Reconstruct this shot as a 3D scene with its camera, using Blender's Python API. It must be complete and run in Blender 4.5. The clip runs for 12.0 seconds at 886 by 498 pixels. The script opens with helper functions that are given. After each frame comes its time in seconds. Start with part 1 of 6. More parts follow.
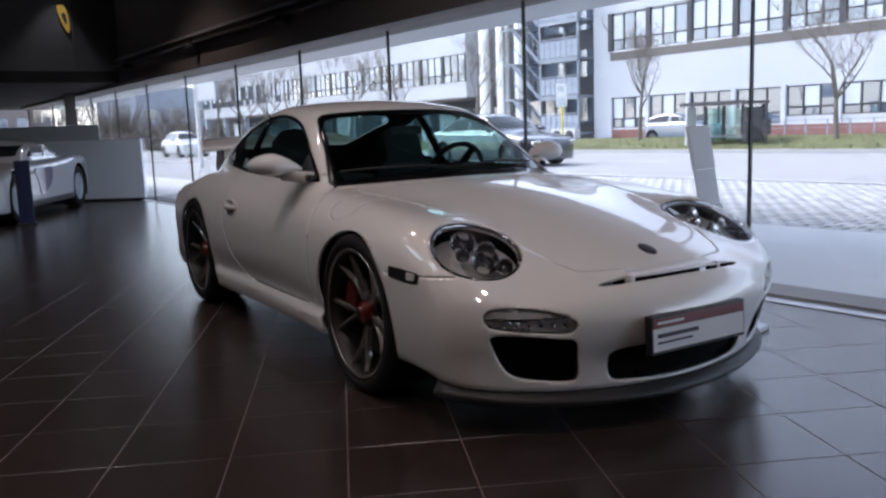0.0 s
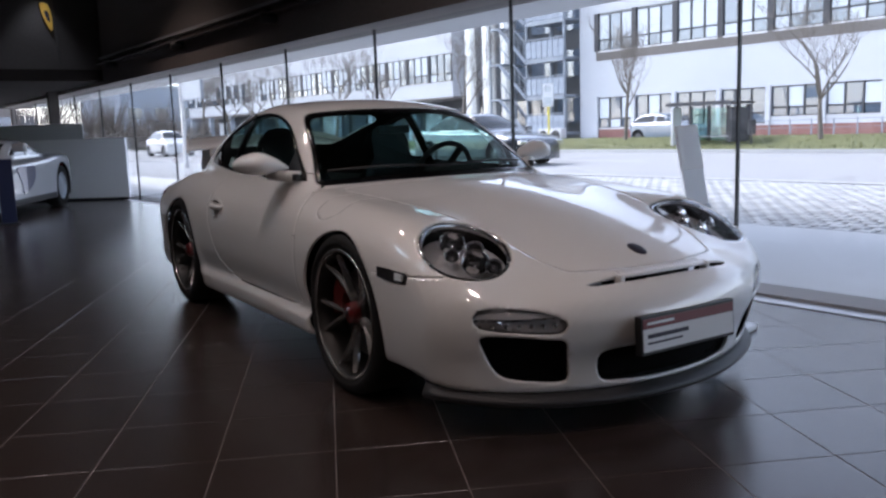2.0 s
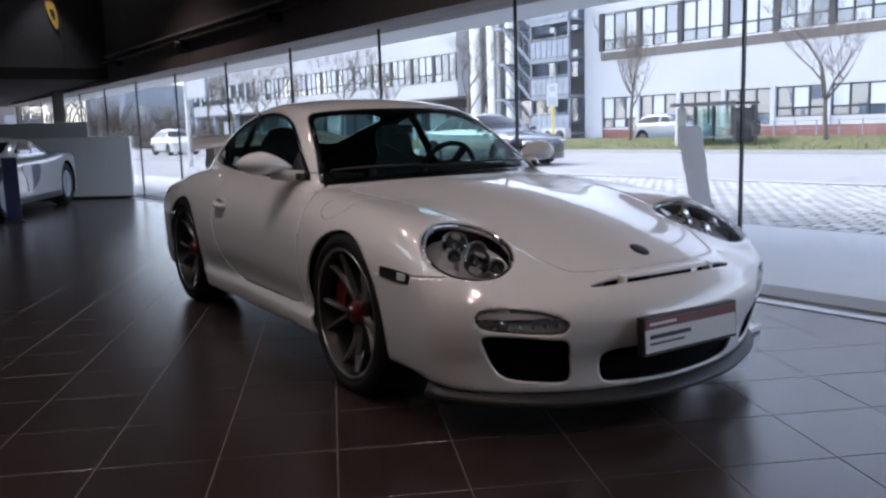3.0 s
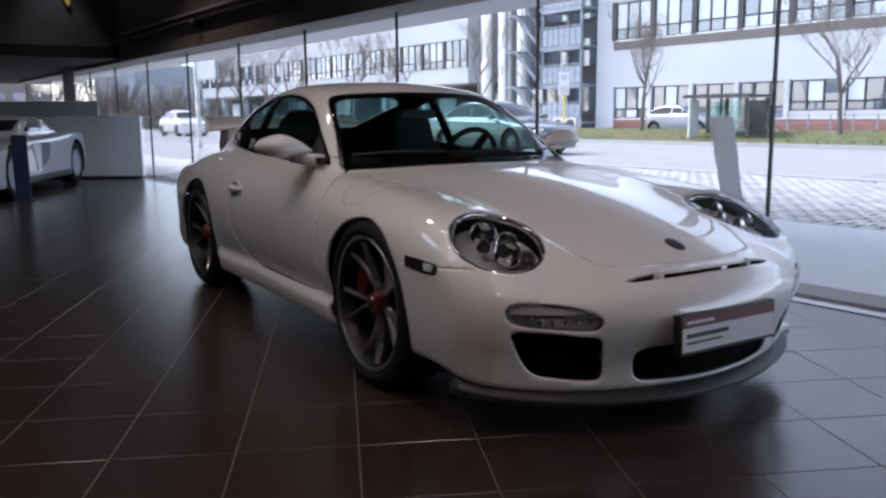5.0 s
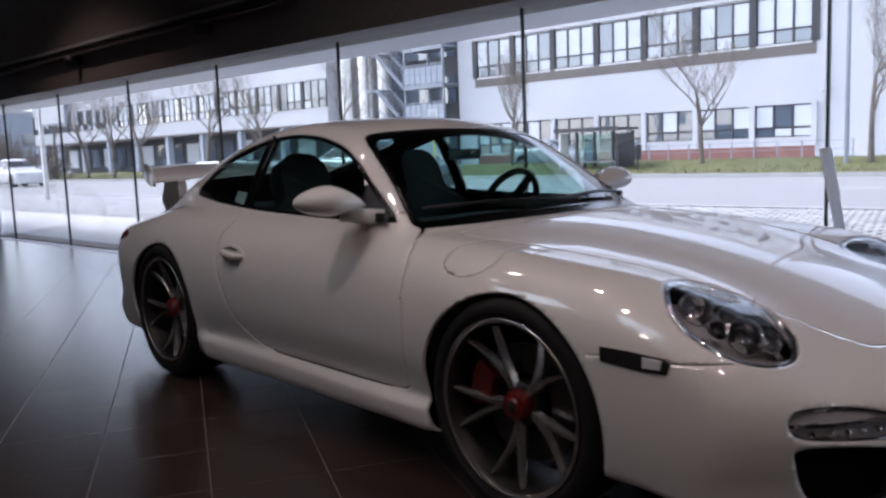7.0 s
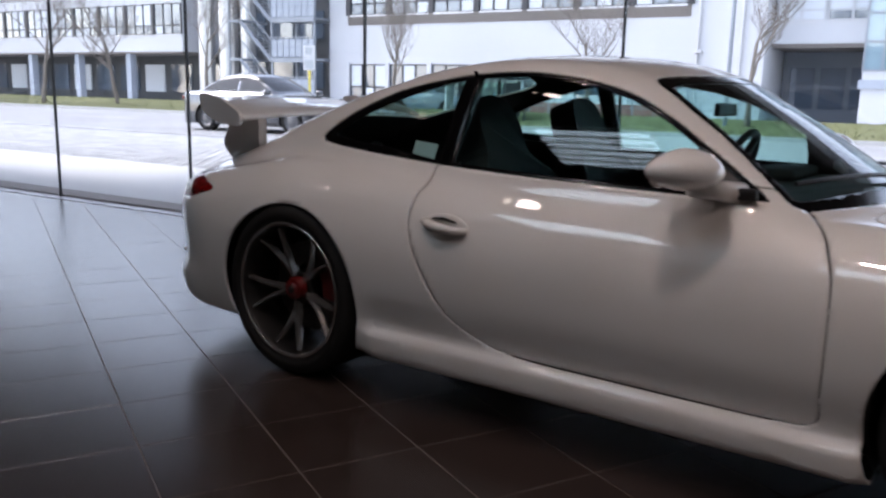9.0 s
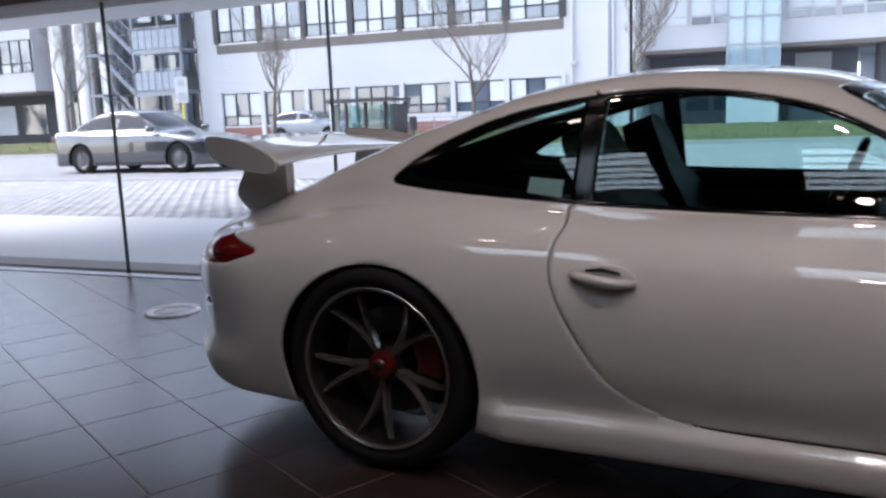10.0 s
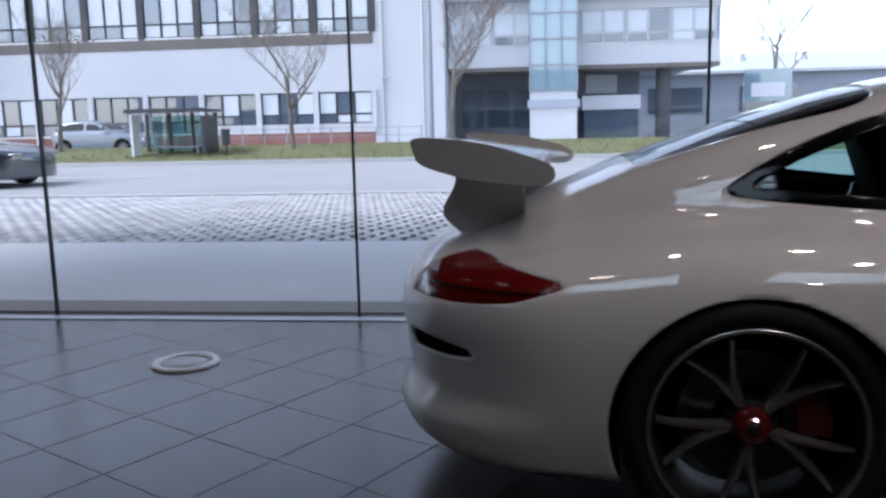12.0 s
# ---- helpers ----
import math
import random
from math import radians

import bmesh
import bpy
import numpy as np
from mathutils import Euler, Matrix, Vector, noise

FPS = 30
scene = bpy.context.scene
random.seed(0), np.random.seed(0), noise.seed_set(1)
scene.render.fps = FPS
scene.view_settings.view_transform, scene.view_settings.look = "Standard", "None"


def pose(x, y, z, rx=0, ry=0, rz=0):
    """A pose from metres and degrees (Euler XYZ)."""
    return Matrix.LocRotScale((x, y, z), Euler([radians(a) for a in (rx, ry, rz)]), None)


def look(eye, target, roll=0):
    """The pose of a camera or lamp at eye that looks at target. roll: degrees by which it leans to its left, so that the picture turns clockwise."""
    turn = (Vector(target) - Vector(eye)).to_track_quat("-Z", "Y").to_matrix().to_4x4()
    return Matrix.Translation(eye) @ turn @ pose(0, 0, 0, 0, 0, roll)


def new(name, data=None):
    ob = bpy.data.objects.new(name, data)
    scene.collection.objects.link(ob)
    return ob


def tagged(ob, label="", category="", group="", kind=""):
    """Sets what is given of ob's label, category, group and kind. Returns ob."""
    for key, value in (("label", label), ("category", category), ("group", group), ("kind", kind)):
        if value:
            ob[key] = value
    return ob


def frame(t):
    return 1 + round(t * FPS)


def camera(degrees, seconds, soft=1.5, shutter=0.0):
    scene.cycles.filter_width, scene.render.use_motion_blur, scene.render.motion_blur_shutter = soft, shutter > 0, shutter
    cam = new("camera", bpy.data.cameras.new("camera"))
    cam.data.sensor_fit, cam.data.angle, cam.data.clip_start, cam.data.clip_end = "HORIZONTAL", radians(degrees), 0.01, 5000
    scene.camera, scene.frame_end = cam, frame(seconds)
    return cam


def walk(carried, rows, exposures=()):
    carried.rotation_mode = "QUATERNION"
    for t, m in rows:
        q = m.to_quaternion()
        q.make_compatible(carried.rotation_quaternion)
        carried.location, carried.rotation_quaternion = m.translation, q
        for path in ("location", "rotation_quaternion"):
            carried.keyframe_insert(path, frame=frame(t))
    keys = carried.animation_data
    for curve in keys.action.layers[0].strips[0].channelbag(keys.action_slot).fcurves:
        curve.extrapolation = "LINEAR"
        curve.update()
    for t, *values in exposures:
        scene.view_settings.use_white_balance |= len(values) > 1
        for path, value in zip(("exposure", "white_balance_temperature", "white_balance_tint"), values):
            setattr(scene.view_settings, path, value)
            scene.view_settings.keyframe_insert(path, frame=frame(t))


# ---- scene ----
cam = camera(57.0, 12.0, soft=2.5, shutter=0.3)
PATH = [
    (0, (2.937, -2.193, 1.043), (1.247, -1.163, 0.756), -2.0),
    (0.5, (2.93, -2.186, 1.038), (1.25, -1.142, 0.742), -2.0),
    (1, (2.919, -2.186, 1.04), (1.24, -1.138, 0.747), -1.8),
    (1.5, (2.911, -2.186, 1.042), (1.238, -1.13, 0.751), -1.6),
    (2, (2.911, -2.187, 1.041), (1.239, -1.129, 0.752), -1.9),
    (2.5, (2.916, -2.188, 1.044), (1.24, -1.135, 0.755), -1.8),
    (4.5, (2.883, -2.166, 1.034), (1.207, -1.119, 0.73), -1.0),
    (5, (2.781, -2.192, 1.038), (1.1, -1.156, 0.717), -0.5),
    (5.5, (2.52, -2.313, 1.065), (0.853, -1.224, 0.878), -2.4),
    (6, (2.262, -2.351, 1.055), (0.663, -1.17, 0.841), -2.4),
    (6.5, (1.926, -2.417, 1.062), (0.405, -1.138, 0.837), -2.7),
    (8.3, (0.519, -2.762, 1.076), (-0.787, -1.288, 0.727), 1.4),
    (8.5, (0.32, -2.844, 1.099), (-0.892, -1.296, 0.73), 0.2),
    (9, (-0.078, -2.913, 1.088), (-1.243, -1.332, 0.713), 1.3),
    (9.5, (-0.585, -2.887, 1.118), (-1.675, -1.237, 0.825), -0.3),
    (10, (-1.011, -2.901, 1.119), (-1.924, -1.152, 0.79), -2.2),
    (10.5, (-1.439, -2.902, 1.091), (-2.336, -1.161, 0.689), -0.2),
    (11, (-1.815, -2.893, 1.106), (-2.648, -1.102, 0.796), 0.5),
    (11.5, (-2.269, -2.911, 1.12), (-2.802, -1.015, 0.776), 0.1),
    (12, (-2.718, -2.849, 1.108), (-3.112, -0.913, 0.8), -1.3),
]
walk(cam, [(t, look(eye, target, roll)) for t, eye, target, roll in PATH], [(0.0, 0.2, 6080, 17), (4.5, 0.2, 6080, 18), (6.5, -0.01, 6120, 20), (8.5, 0.30, 6320, 19), (9.5, 0.20, 6250, 18), (10.0, 0.20, 6220, 18), (11.0, 0.0, 6040, 17), (11.6, 0.02, 6040, 17), (12.0, -0.14, 5950, 17)])

# ---- world, sun and lamps ----
world = bpy.data.worlds.new("world")
scene.world = world
world.use_nodes = True
wn = world.node_tree.nodes
sky = wn.new("ShaderNodeTexSky")
sky.sky_type = "NISHITA"
sky.sun_disc = False
sky.sun_elevation, sky.sun_rotation = radians(47), radians(243)
sky.air_density, sky.dust_density, sky.ozone_density = 1.0, 1.0, 1.0
wn["Background"].inputs["Strength"].default_value = 0.50
veil = wn.new("ShaderNodeHueSaturation")   # thin cloud greys the blue
veil.inputs["Saturation"].default_value = 0.5
world.node_tree.links.new(sky.outputs["Color"], veil.inputs["Color"])
world.node_tree.links.new(veil.outputs["Color"], wn["Background"].inputs["Color"])
sun_data = bpy.data.lights.new("sun", "SUN")
sun_data.energy, sun_data.angle, sun_data.color = 3.1, radians(24), (1.0, 0.95, 0.88)
sun = new("sun", sun_data)
sun.matrix_world = look((-29, -8, 32), (0, 0, 0))
scene.view_settings.exposure = 0.0


# ---- materials ----
def principled(name, color, rough=0.5, metal=0.0, coat=0.0, spec=0.5):
    m = bpy.data.materials.new(name)
    m.use_nodes = True
    b = m.node_tree.nodes["Principled BSDF"]
    b.inputs["Base Color"].default_value = (*color, 1)
    b.inputs["Roughness"].default_value = rough
    b.inputs["Metallic"].default_value = metal
    b.inputs["Coat Weight"].default_value = coat
    b.inputs["Coat Roughness"].default_value = 0.03
    b.inputs["Coat IOR"].default_value = 1.75
    b.inputs["Specular IOR Level"].default_value = spec
    return m


def weathered(name, dark, light, scale=3.0, fine=40.0, rough=(0.5, 0.7), bump=0.1, metal=0.0, coat=0.0, spread=0.0, spec=0.5):
    """Two colours mixed by a broad and a fine noise, with roughness and relief; spread varies single pieces."""
    m = principled(name, light, rough[1], metal, coat, spec)
    t = m.node_tree
    n, l, b = t.nodes, t.links, t.nodes["Principled BSDF"]
    co = n.new("ShaderNodeTexCoord")
    big, small = n.new("ShaderNodeTexNoise"), n.new("ShaderNodeTexNoise")
    big.inputs["Scale"].default_value, small.inputs["Scale"].default_value = scale, fine
    big.inputs["Detail"].default_value = small.inputs["Detail"].default_value = 5
    geo = n.new("ShaderNodeNewGeometry")
    l.new(geo.outputs["Position"], big.inputs["Vector"])
    l.new(geo.outputs["Position"], small.inputs["Vector"])
    add = n.new("ShaderNodeMath")
    add.operation = "MULTIPLY_ADD"
    add.inputs[1].default_value = 0.45
    half = n.new("ShaderNodeMath")
    half.operation = "MULTIPLY"
    half.inputs[1].default_value = 0.55
    l.new(small.outputs["Fac"], half.inputs[0])
    l.new(big.outputs["Fac"], add.inputs[0])
    l.new(half.outputs[0], add.inputs[2])
    fac = add.outputs[0]
    if spread:
        info = n.new("ShaderNodeObjectInfo")
        isl = n.new("ShaderNodeMath")
        isl.operation = "ADD"
        l.new(info.outputs["Random"], isl.inputs[0])
        l.new(geo.outputs["Random Per Island"], isl.inputs[1])
        fr = n.new("ShaderNodeMath")
        fr.operation = "FRACT"
        l.new(isl.outputs[0], fr.inputs[0])
        sp = n.new("ShaderNodeMath")
        sp.operation = "MULTIPLY_ADD"
        sp.inputs[1].default_value, sp.inputs[2].default_value = spread, -spread / 2
        l.new(fr.outputs[0], sp.inputs[0])
        tot = n.new("ShaderNodeMath")
        tot.operation = "ADD"
        l.new(fac, tot.inputs[0])
        l.new(sp.outputs[0], tot.inputs[1])
        fac = tot.outputs[0]
    ramp = n.new("ShaderNodeValToRGB")
    ramp.color_ramp.elements[0].position, ramp.color_ramp.elements[1].position = 0.3, 0.7
    ramp.color_ramp.elements[0].color, ramp.color_ramp.elements[1].color = (*dark, 1), (*light, 1)
    l.new(fac, ramp.inputs["Fac"])
    l.new(ramp.outputs["Color"], b.inputs["Base Color"])
    rr = n.new("ShaderNodeMapRange")
    rr.inputs["To Min"].default_value, rr.inputs["To Max"].default_value = rough
    l.new(small.outputs["Fac"], rr.inputs["Value"])
    l.new(rr.outputs["Result"], b.inputs["Roughness"])
    if bump:
        bp = n.new("ShaderNodeBump")
        bp.inputs["Strength"].default_value, bp.inputs["Distance"].default_value = bump, 0.01
        l.new(small.outputs["Fac"], bp.inputs["Height"])
        l.new(bp.outputs["Normal"], b.inputs["Normal"])
    return m


def glass(name, tint=(1, 1, 1), keep=0.9, rough=0.0, film=0.035):
    """A thin pane: light passes straight on, and a glossy film reflects at a slant."""
    m = bpy.data.materials.new(name)
    m.use_nodes = True
    n, l = m.node_tree.nodes, m.node_tree.links
    n.remove(n["Principled BSDF"])
    tr, gl, mix, lw, po, fr = (n.new(k) for k in ("ShaderNodeBsdfTransparent", "ShaderNodeBsdfGlossy", "ShaderNodeMixShader", "ShaderNodeLayerWeight", "ShaderNodeMath", "ShaderNodeMath"))
    tr.inputs["Color"].default_value = (*[c * keep for c in tint], 1)
    gl.inputs["Roughness"].default_value = rough
    po.operation, fr.operation = "POWER", "MULTIPLY_ADD"
    po.inputs[1].default_value, fr.inputs[1].default_value, fr.inputs[2].default_value = 4.5, 0.9, film
    l.new(lw.outputs["Facing"], po.inputs[0])
    l.new(po.outputs[0], fr.inputs[0])
    l.new(fr.outputs[0], mix.inputs["Fac"])
    l.new(tr.outputs[0], mix.inputs[1])
    l.new(gl.outputs[0], mix.inputs[2])
    l.new(mix.outputs[0], n["Material Output"].inputs["Surface"])
    return m


def glowing(name, color, strength):
    m = principled(name, color, 0.5)
    b = m.node_tree.nodes["Principled BSDF"]
    b.inputs["Emission Color"].default_value = (*color, 1)
    b.inputs["Emission Strength"].default_value = strength
    return m


def letting_light(name, color, through_light=0.6, rough=0.4):
    """Paper or milky plastic that light from behind shines through."""
    m = principled(name, color, rough)
    n, l = m.node_tree.nodes, m.node_tree.links
    tl, mix = n.new("ShaderNodeBsdfTranslucent"), n.new("ShaderNodeMixShader")
    tl.inputs["Color"].default_value = (*color, 1)
    mix.inputs["Fac"].default_value = through_light
    l.new(n["Principled BSDF"].outputs[0], mix.inputs[1])
    l.new(tl.outputs[0], mix.inputs[2])
    l.new(mix.outputs[0], n["Material Output"].inputs["Surface"])
    return m


def speckled_paint(name, color, rough=0.28, dust=0.06):
    """Clear-coated car paint with a faint uneven film of dust in its gloss."""
    m = principled(name, color, rough, 0, 1.0)
    t = m.node_tree
    n, l, b = t.nodes, t.links, t.nodes["Principled BSDF"]
    geo, nz, rg = n.new("ShaderNodeNewGeometry"), n.new("ShaderNodeTexNoise"), n.new("ShaderNodeMapRange")
    nz.inputs["Scale"].default_value, nz.inputs["Detail"].default_value = 7, 6
    l.new(geo.outputs["Position"], nz.inputs["Vector"])
    rg.inputs["To Min"].default_value, rg.inputs["To Max"].default_value = 0.006, 0.006 + dust
    l.new(nz.outputs["Fac"], rg.inputs["Value"])
    l.new(rg.outputs["Result"], b.inputs["Coat Roughness"])
    return m


M = dict(
    paint=speckled_paint("white_car_paint", (0.80, 0.79, 0.77), 0.42, 0.012),
    liner=principled("dark_cabin_lining", (0.012, 0.012, 0.013), 0.8),
    black=principled("black_plastic", (0.014, 0.014, 0.015), 0.45),
    satin=weathered("satin_black_trim", (0.006, 0.006, 0.007), (0.014, 0.014, 0.015), 6, 200, (0.4, 0.55), 0.05),
    mesh_black=principled("black_grille", (0.003, 0.003, 0.003), 0.9, 0, 0, 0.1),
    lip=weathered("grey_rubber_lip", (0.014, 0.014, 0.015), (0.030, 0.029, 0.030), 5, 120, (0.45, 0.6), 0.05),
    tyre=weathered("tyre_rubber", (0.006, 0.006, 0.006), (0.013, 0.0125, 0.012), 8, 150, (0.65, 0.85), 0.2, 0, 0, 0, 0.3),
    rim=weathered("dark_silver_alloy", (0.42, 0.41, 0.40), (0.56, 0.55, 0.54), 8, 20, (0.20, 0.28), 0.0, 0.9),
    # darkened alloy: the shade inside the wheel is put into the colour
    barrel=weathered("shade_darkened_alloy", (0.022, 0.021, 0.020), (0.04, 0.038, 0.037), 8, 20, (0.4, 0.5), 0.0, 0.7),
    steel=weathered("brake_steel", (0.10, 0.095, 0.09), (0.18, 0.175, 0.17), 10, 160, (0.3, 0.45), 0.05, 1.0),
    red=principled("red_lacquer", (0.14, 0.008, 0.008), 0.35, 0, 0.5),
    caliper=principled("dark_red_caliper_paint", (0.11, 0.008, 0.006), 0.5),
    chrome=principled("chrome", (0.75, 0.75, 0.76), 0.08, 1.0),
    grey_metal=principled("grey_reflector", (0.30, 0.30, 0.31), 0.25, 0.9),
    lamp_shell=principled("pale_grey_lamp_shell", (0.55, 0.55, 0.56), 0.25, 0.25),
    lens=glass("clear_lens", (1, 1, 1), 0.93),
    carglass=glass("green_tinted_glass", (0.72, 0.93, 0.91), 0.86, 0.0, 0.065),
    redlens=principled("red_lamp_glass", (0.17, 0.006, 0.006), 0.14, 0, 0.35),
    gloss_black=principled("gloss_black_trim", (0.003, 0.003, 0.0035), 0.12, 0, 0, 0.35),
    darkred=principled("dark_red_lamp_band", (0.05, 0.003, 0.003), 0.2, 0, 1.0),
    seat=weathered("black_seat_cloth", (0.010, 0.010, 0.011), (0.025, 0.025, 0.027), 10, 300, (0.7, 0.9), 0.2),
    plate=principled("white_plate", (0.72, 0.74, 0.76), 0.35),
    ink=principled("dark_print", (0.03, 0.03, 0.05), 0.5),
    platered=principled("dark_red_print", (0.16, 0.03, 0.035), 0.4),
    tile=weathered("dark_floor_tile", (0.022, 0.0150, 0.0130), (0.038, 0.0270, 0.0235), 1.5, 9, (0.22, 0.29), 0.0, 0, 0, 0.10, 0.48),
    grout=weathered("light_grout", (0.11, 0.093, 0.085), (0.17, 0.145, 0.133), 2, 80, (0.5, 0.65), 0.05),
    ceiling=weathered("dark_ceiling_paint", (0.07, 0.064, 0.061), (0.10, 0.092, 0.088), 1.2, 40, (0.6, 0.75), 0.05),
    bay_ceiling=weathered("dark_brown_ceiling_board", (0.022, 0.018, 0.016), (0.036, 0.030, 0.027), 1.2, 40, (0.85, 0.95), 0.05, 0, 0, 0, 0.1),
    panel_dark=weathered("dark_panel", (0.075, 0.064, 0.060), (0.11, 0.096, 0.09), 1.0, 30, (0.45, 0.6), 0.03),
    bulkhead=weathered("dark_brown_bulkhead_board", (0.15, 0.127, 0.118), (0.22, 0.19, 0.176), 0.8, 30, (0.5, 0.65), 0.04),
    wall=weathered("grey_wall_plaster", (0.22, 0.21, 0.20), (0.30, 0.29, 0.28), 0.8, 60, (0.7, 0.85), 0.08),
    white_panel=weathered("white_laminate", (0.80, 0.82, 0.84), (0.86, 0.88, 0.90), 0.7, 50, (0.35, 0.45), 0.01),
    frost=principled("frosted_strip", (0.55, 0.58, 0.60), 0.5),
    paper=letting_light("white_paper", (0.92, 0.93, 0.94), 0.8),
    milkglass=letting_light("milky_plastic", (0.88, 0.91, 0.94), 0.85, 0.3),
    seal=principled("black_joint_seal", (0.012, 0.012, 0.014), 0.5),
    pane=glass("shop_window_glass", (0.97, 0.99, 1.0), 0.96),
    alu=weathered("light_aluminium", (0.50, 0.50, 0.51), (0.62, 0.62, 0.63), 3, 80, (0.35, 0.5), 0.03, 0.5),
    concrete=weathered("pale_concrete", (0.60, 0.60, 0.59), (0.73, 0.73, 0.72), 0.6, 30, (0.75, 0.9), 0.2),
    asphalt=weathered("dry_grey_asphalt", (0.29, 0.29, 0.29), (0.38, 0.38, 0.375), 0.4, 60, (0.75, 0.9), 0.3),
    paver=weathered("grey_paving_stone", (0.42, 0.42, 0.415), (0.58, 0.58, 0.57), 2, 50, (0.75, 0.9), 0.3, 0, 0, 0.5),
    soil=weathered("dark_joint_soil", (0.07, 0.068, 0.055), (0.12, 0.12, 0.09), 3, 60, (0.85, 0.95), 0.4),
    grass=weathered("winter_grass", (0.085, 0.095, 0.036), (0.175, 0.18, 0.075), 1.5, 25, (0.85, 0.95), 0.6, 0, 0, 0.5),
    kerb=weathered("kerb_stone", (0.40, 0.40, 0.39), (0.52, 0.52, 0.50), 1, 40, (0.75, 0.9), 0.2),
    footstone=weathered("grey_foot_stone", (0.27, 0.25, 0.24), (0.36, 0.335, 0.32), 1, 40, (0.75, 0.9), 0.2),
    roadline=weathered("white_road_paint", (0.58, 0.58, 0.58), (0.72, 0.72, 0.72), 2, 30, (0.6, 0.8), 0.1),
    facade=weathered("white_facade_panel", (0.49, 0.505, 0.53), (0.61, 0.62, 0.645), 0.25, 12, (0.55, 0.7), 0.05),
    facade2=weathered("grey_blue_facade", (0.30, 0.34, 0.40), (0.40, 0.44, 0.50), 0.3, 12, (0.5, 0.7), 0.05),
    # darker copy of the grey-blue facade: shade under the storey is in its colour
    dimblue=weathered("shade_darkened_blue_wall", (0.14, 0.16, 0.19), (0.20, 0.225, 0.26), 0.3, 12, (0.5, 0.7), 0.05),
    brick=weathered("red_brown_plinth", (0.20, 0.09, 0.075), (0.30, 0.15, 0.125), 2, 30, (0.7, 0.85), 0.2),
    darkframe=weathered("dark_window_frame", (0.03, 0.03, 0.035), (0.06, 0.06, 0.065), 2, 60, (0.4, 0.55), 0.02),
    brownband=weathered("brown_spandrel", (0.12, 0.105, 0.095), (0.18, 0.16, 0.145), 0.5, 20, (0.5, 0.65), 0.03),
    winglass=principled("reflecting_window", (0.10, 0.13, 0.17), 0.03, 0.0, 1.0, 1.0),
    winlight=principled("bright_blind", (0.62, 0.66, 0.70), 0.4),
    blueglass=principled("pale_blue_glass", (0.25, 0.36, 0.42), 0.05, 0.0, 1.0, 0.8),
    dimrim=weathered("dull_grey_rim", (0.10, 0.10, 0.105), (0.18, 0.18, 0.185), 6, 30, (0.35, 0.5), 0.0, 0.6),
    galv=weathered("galvanised_steel", (0.22, 0.245, 0.28), (0.34, 0.37, 0.41), 2, 60, (0.45, 0.6), 0.05, 0.3),
    duct=weathered("silver_duct", (0.62, 0.62, 0.62), (0.74, 0.74, 0.73), 1, 30, (0.28, 0.4), 0.02, 0.85),
    # shade of the overhangs and stair bay is put into this dark colour
    recess=weathered("shade_darkened_recess", (0.05, 0.055, 0.06), (0.09, 0.095, 0.10), 0.6, 20, (0.6, 0.8), 0.05),
    bark=weathered("grey_bark", (0.13, 0.11, 0.095), (0.24, 0.21, 0.18), 5, 60, (0.8, 0.95), 0.5),
    silver=principled("silver_car_paint", (0.055, 0.06, 0.07), 0.25, 0.6, 1.0),
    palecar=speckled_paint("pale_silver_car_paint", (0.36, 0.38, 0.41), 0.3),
    hazecar=speckled_paint("pale_blue_grey_car_paint", (0.15, 0.19, 0.24), 0.3),
    navy=principled("dark_blue_panel", (0.008, 0.012, 0.05), 0.4),
    whitecar=speckled_paint("bright_white_car_paint", (0.72, 0.73, 0.74), 0.3),
    bluepaint=speckled_paint("blue_car_paint", (0.006, 0.014, 0.09), 0.3),
    autoglass=principled("dark_car_glass", (0.012, 0.015, 0.018), 0.06, 0, 0.0),
    yellow=principled("yellow_sign", (0.75, 0.62, 0.08), 0.4),
    signwhite=principled("white_sign", (0.75, 0.75, 0.76), 0.4),
    bulb=glowing("warm_lamp_glow", (1.0, 0.80, 0.58), 14.0),
    lamp_dot=glowing("dim_warm_lamp_glow", (1.0, 0.84, 0.66), 5.0),
    bulb_cool=glowing("cool_lamp_glow", (0.8, 0.9, 1.0), 10.0),
    louvre_glow=glowing("cool_ceiling_glow", (0.72, 0.90, 1.0), 4.2),
    amber=glowing("amber_sign_glow", (0.75, 0.45, 0.08), 0.10),
)


# ---- building helpers ----
def link_mesh(name, verts, faces, mats, parent=None, label="", smooth=False, index=None):
    me = bpy.data.meshes.new(name)
    me.from_pydata([tuple(map(float, v)) for v in verts], [], [tuple(map(int, f)) for f in faces])
    for m in mats if isinstance(mats, (list, tuple)) else [mats]:
        me.materials.append(m)
    if index is not None:
        me.polygons.foreach_set("material_index", index)
    if smooth:
        me.polygons.foreach_set("use_smooth", [True] * len(me.polygons))
    me.update()
    ob = new(name, me)
    if parent:
        ob.parent = parent
    if label:
        ob["label"] = label
    return ob


def part(name, bm, material, parent=None, label="", smooth=False):
    me = bpy.data.meshes.new(name)
    bm.normal_update()
    bm.to_mesh(me)
    bm.free()
    me.materials.append(material)
    if smooth:
        me.polygons.foreach_set("use_smooth", [True] * len(me.polygons))
    ob = new(name, me)
    if parent:
        ob.parent = parent
    if label:
        ob["label"] = label
    return ob


def thing(name, label, category, m=None, group="", kind=""):
    ob = new(name)
    ob.empty_display_size = 0.1
    if m is not None:
        ob.matrix_world = m
    return tagged(ob, label, category, group, kind)


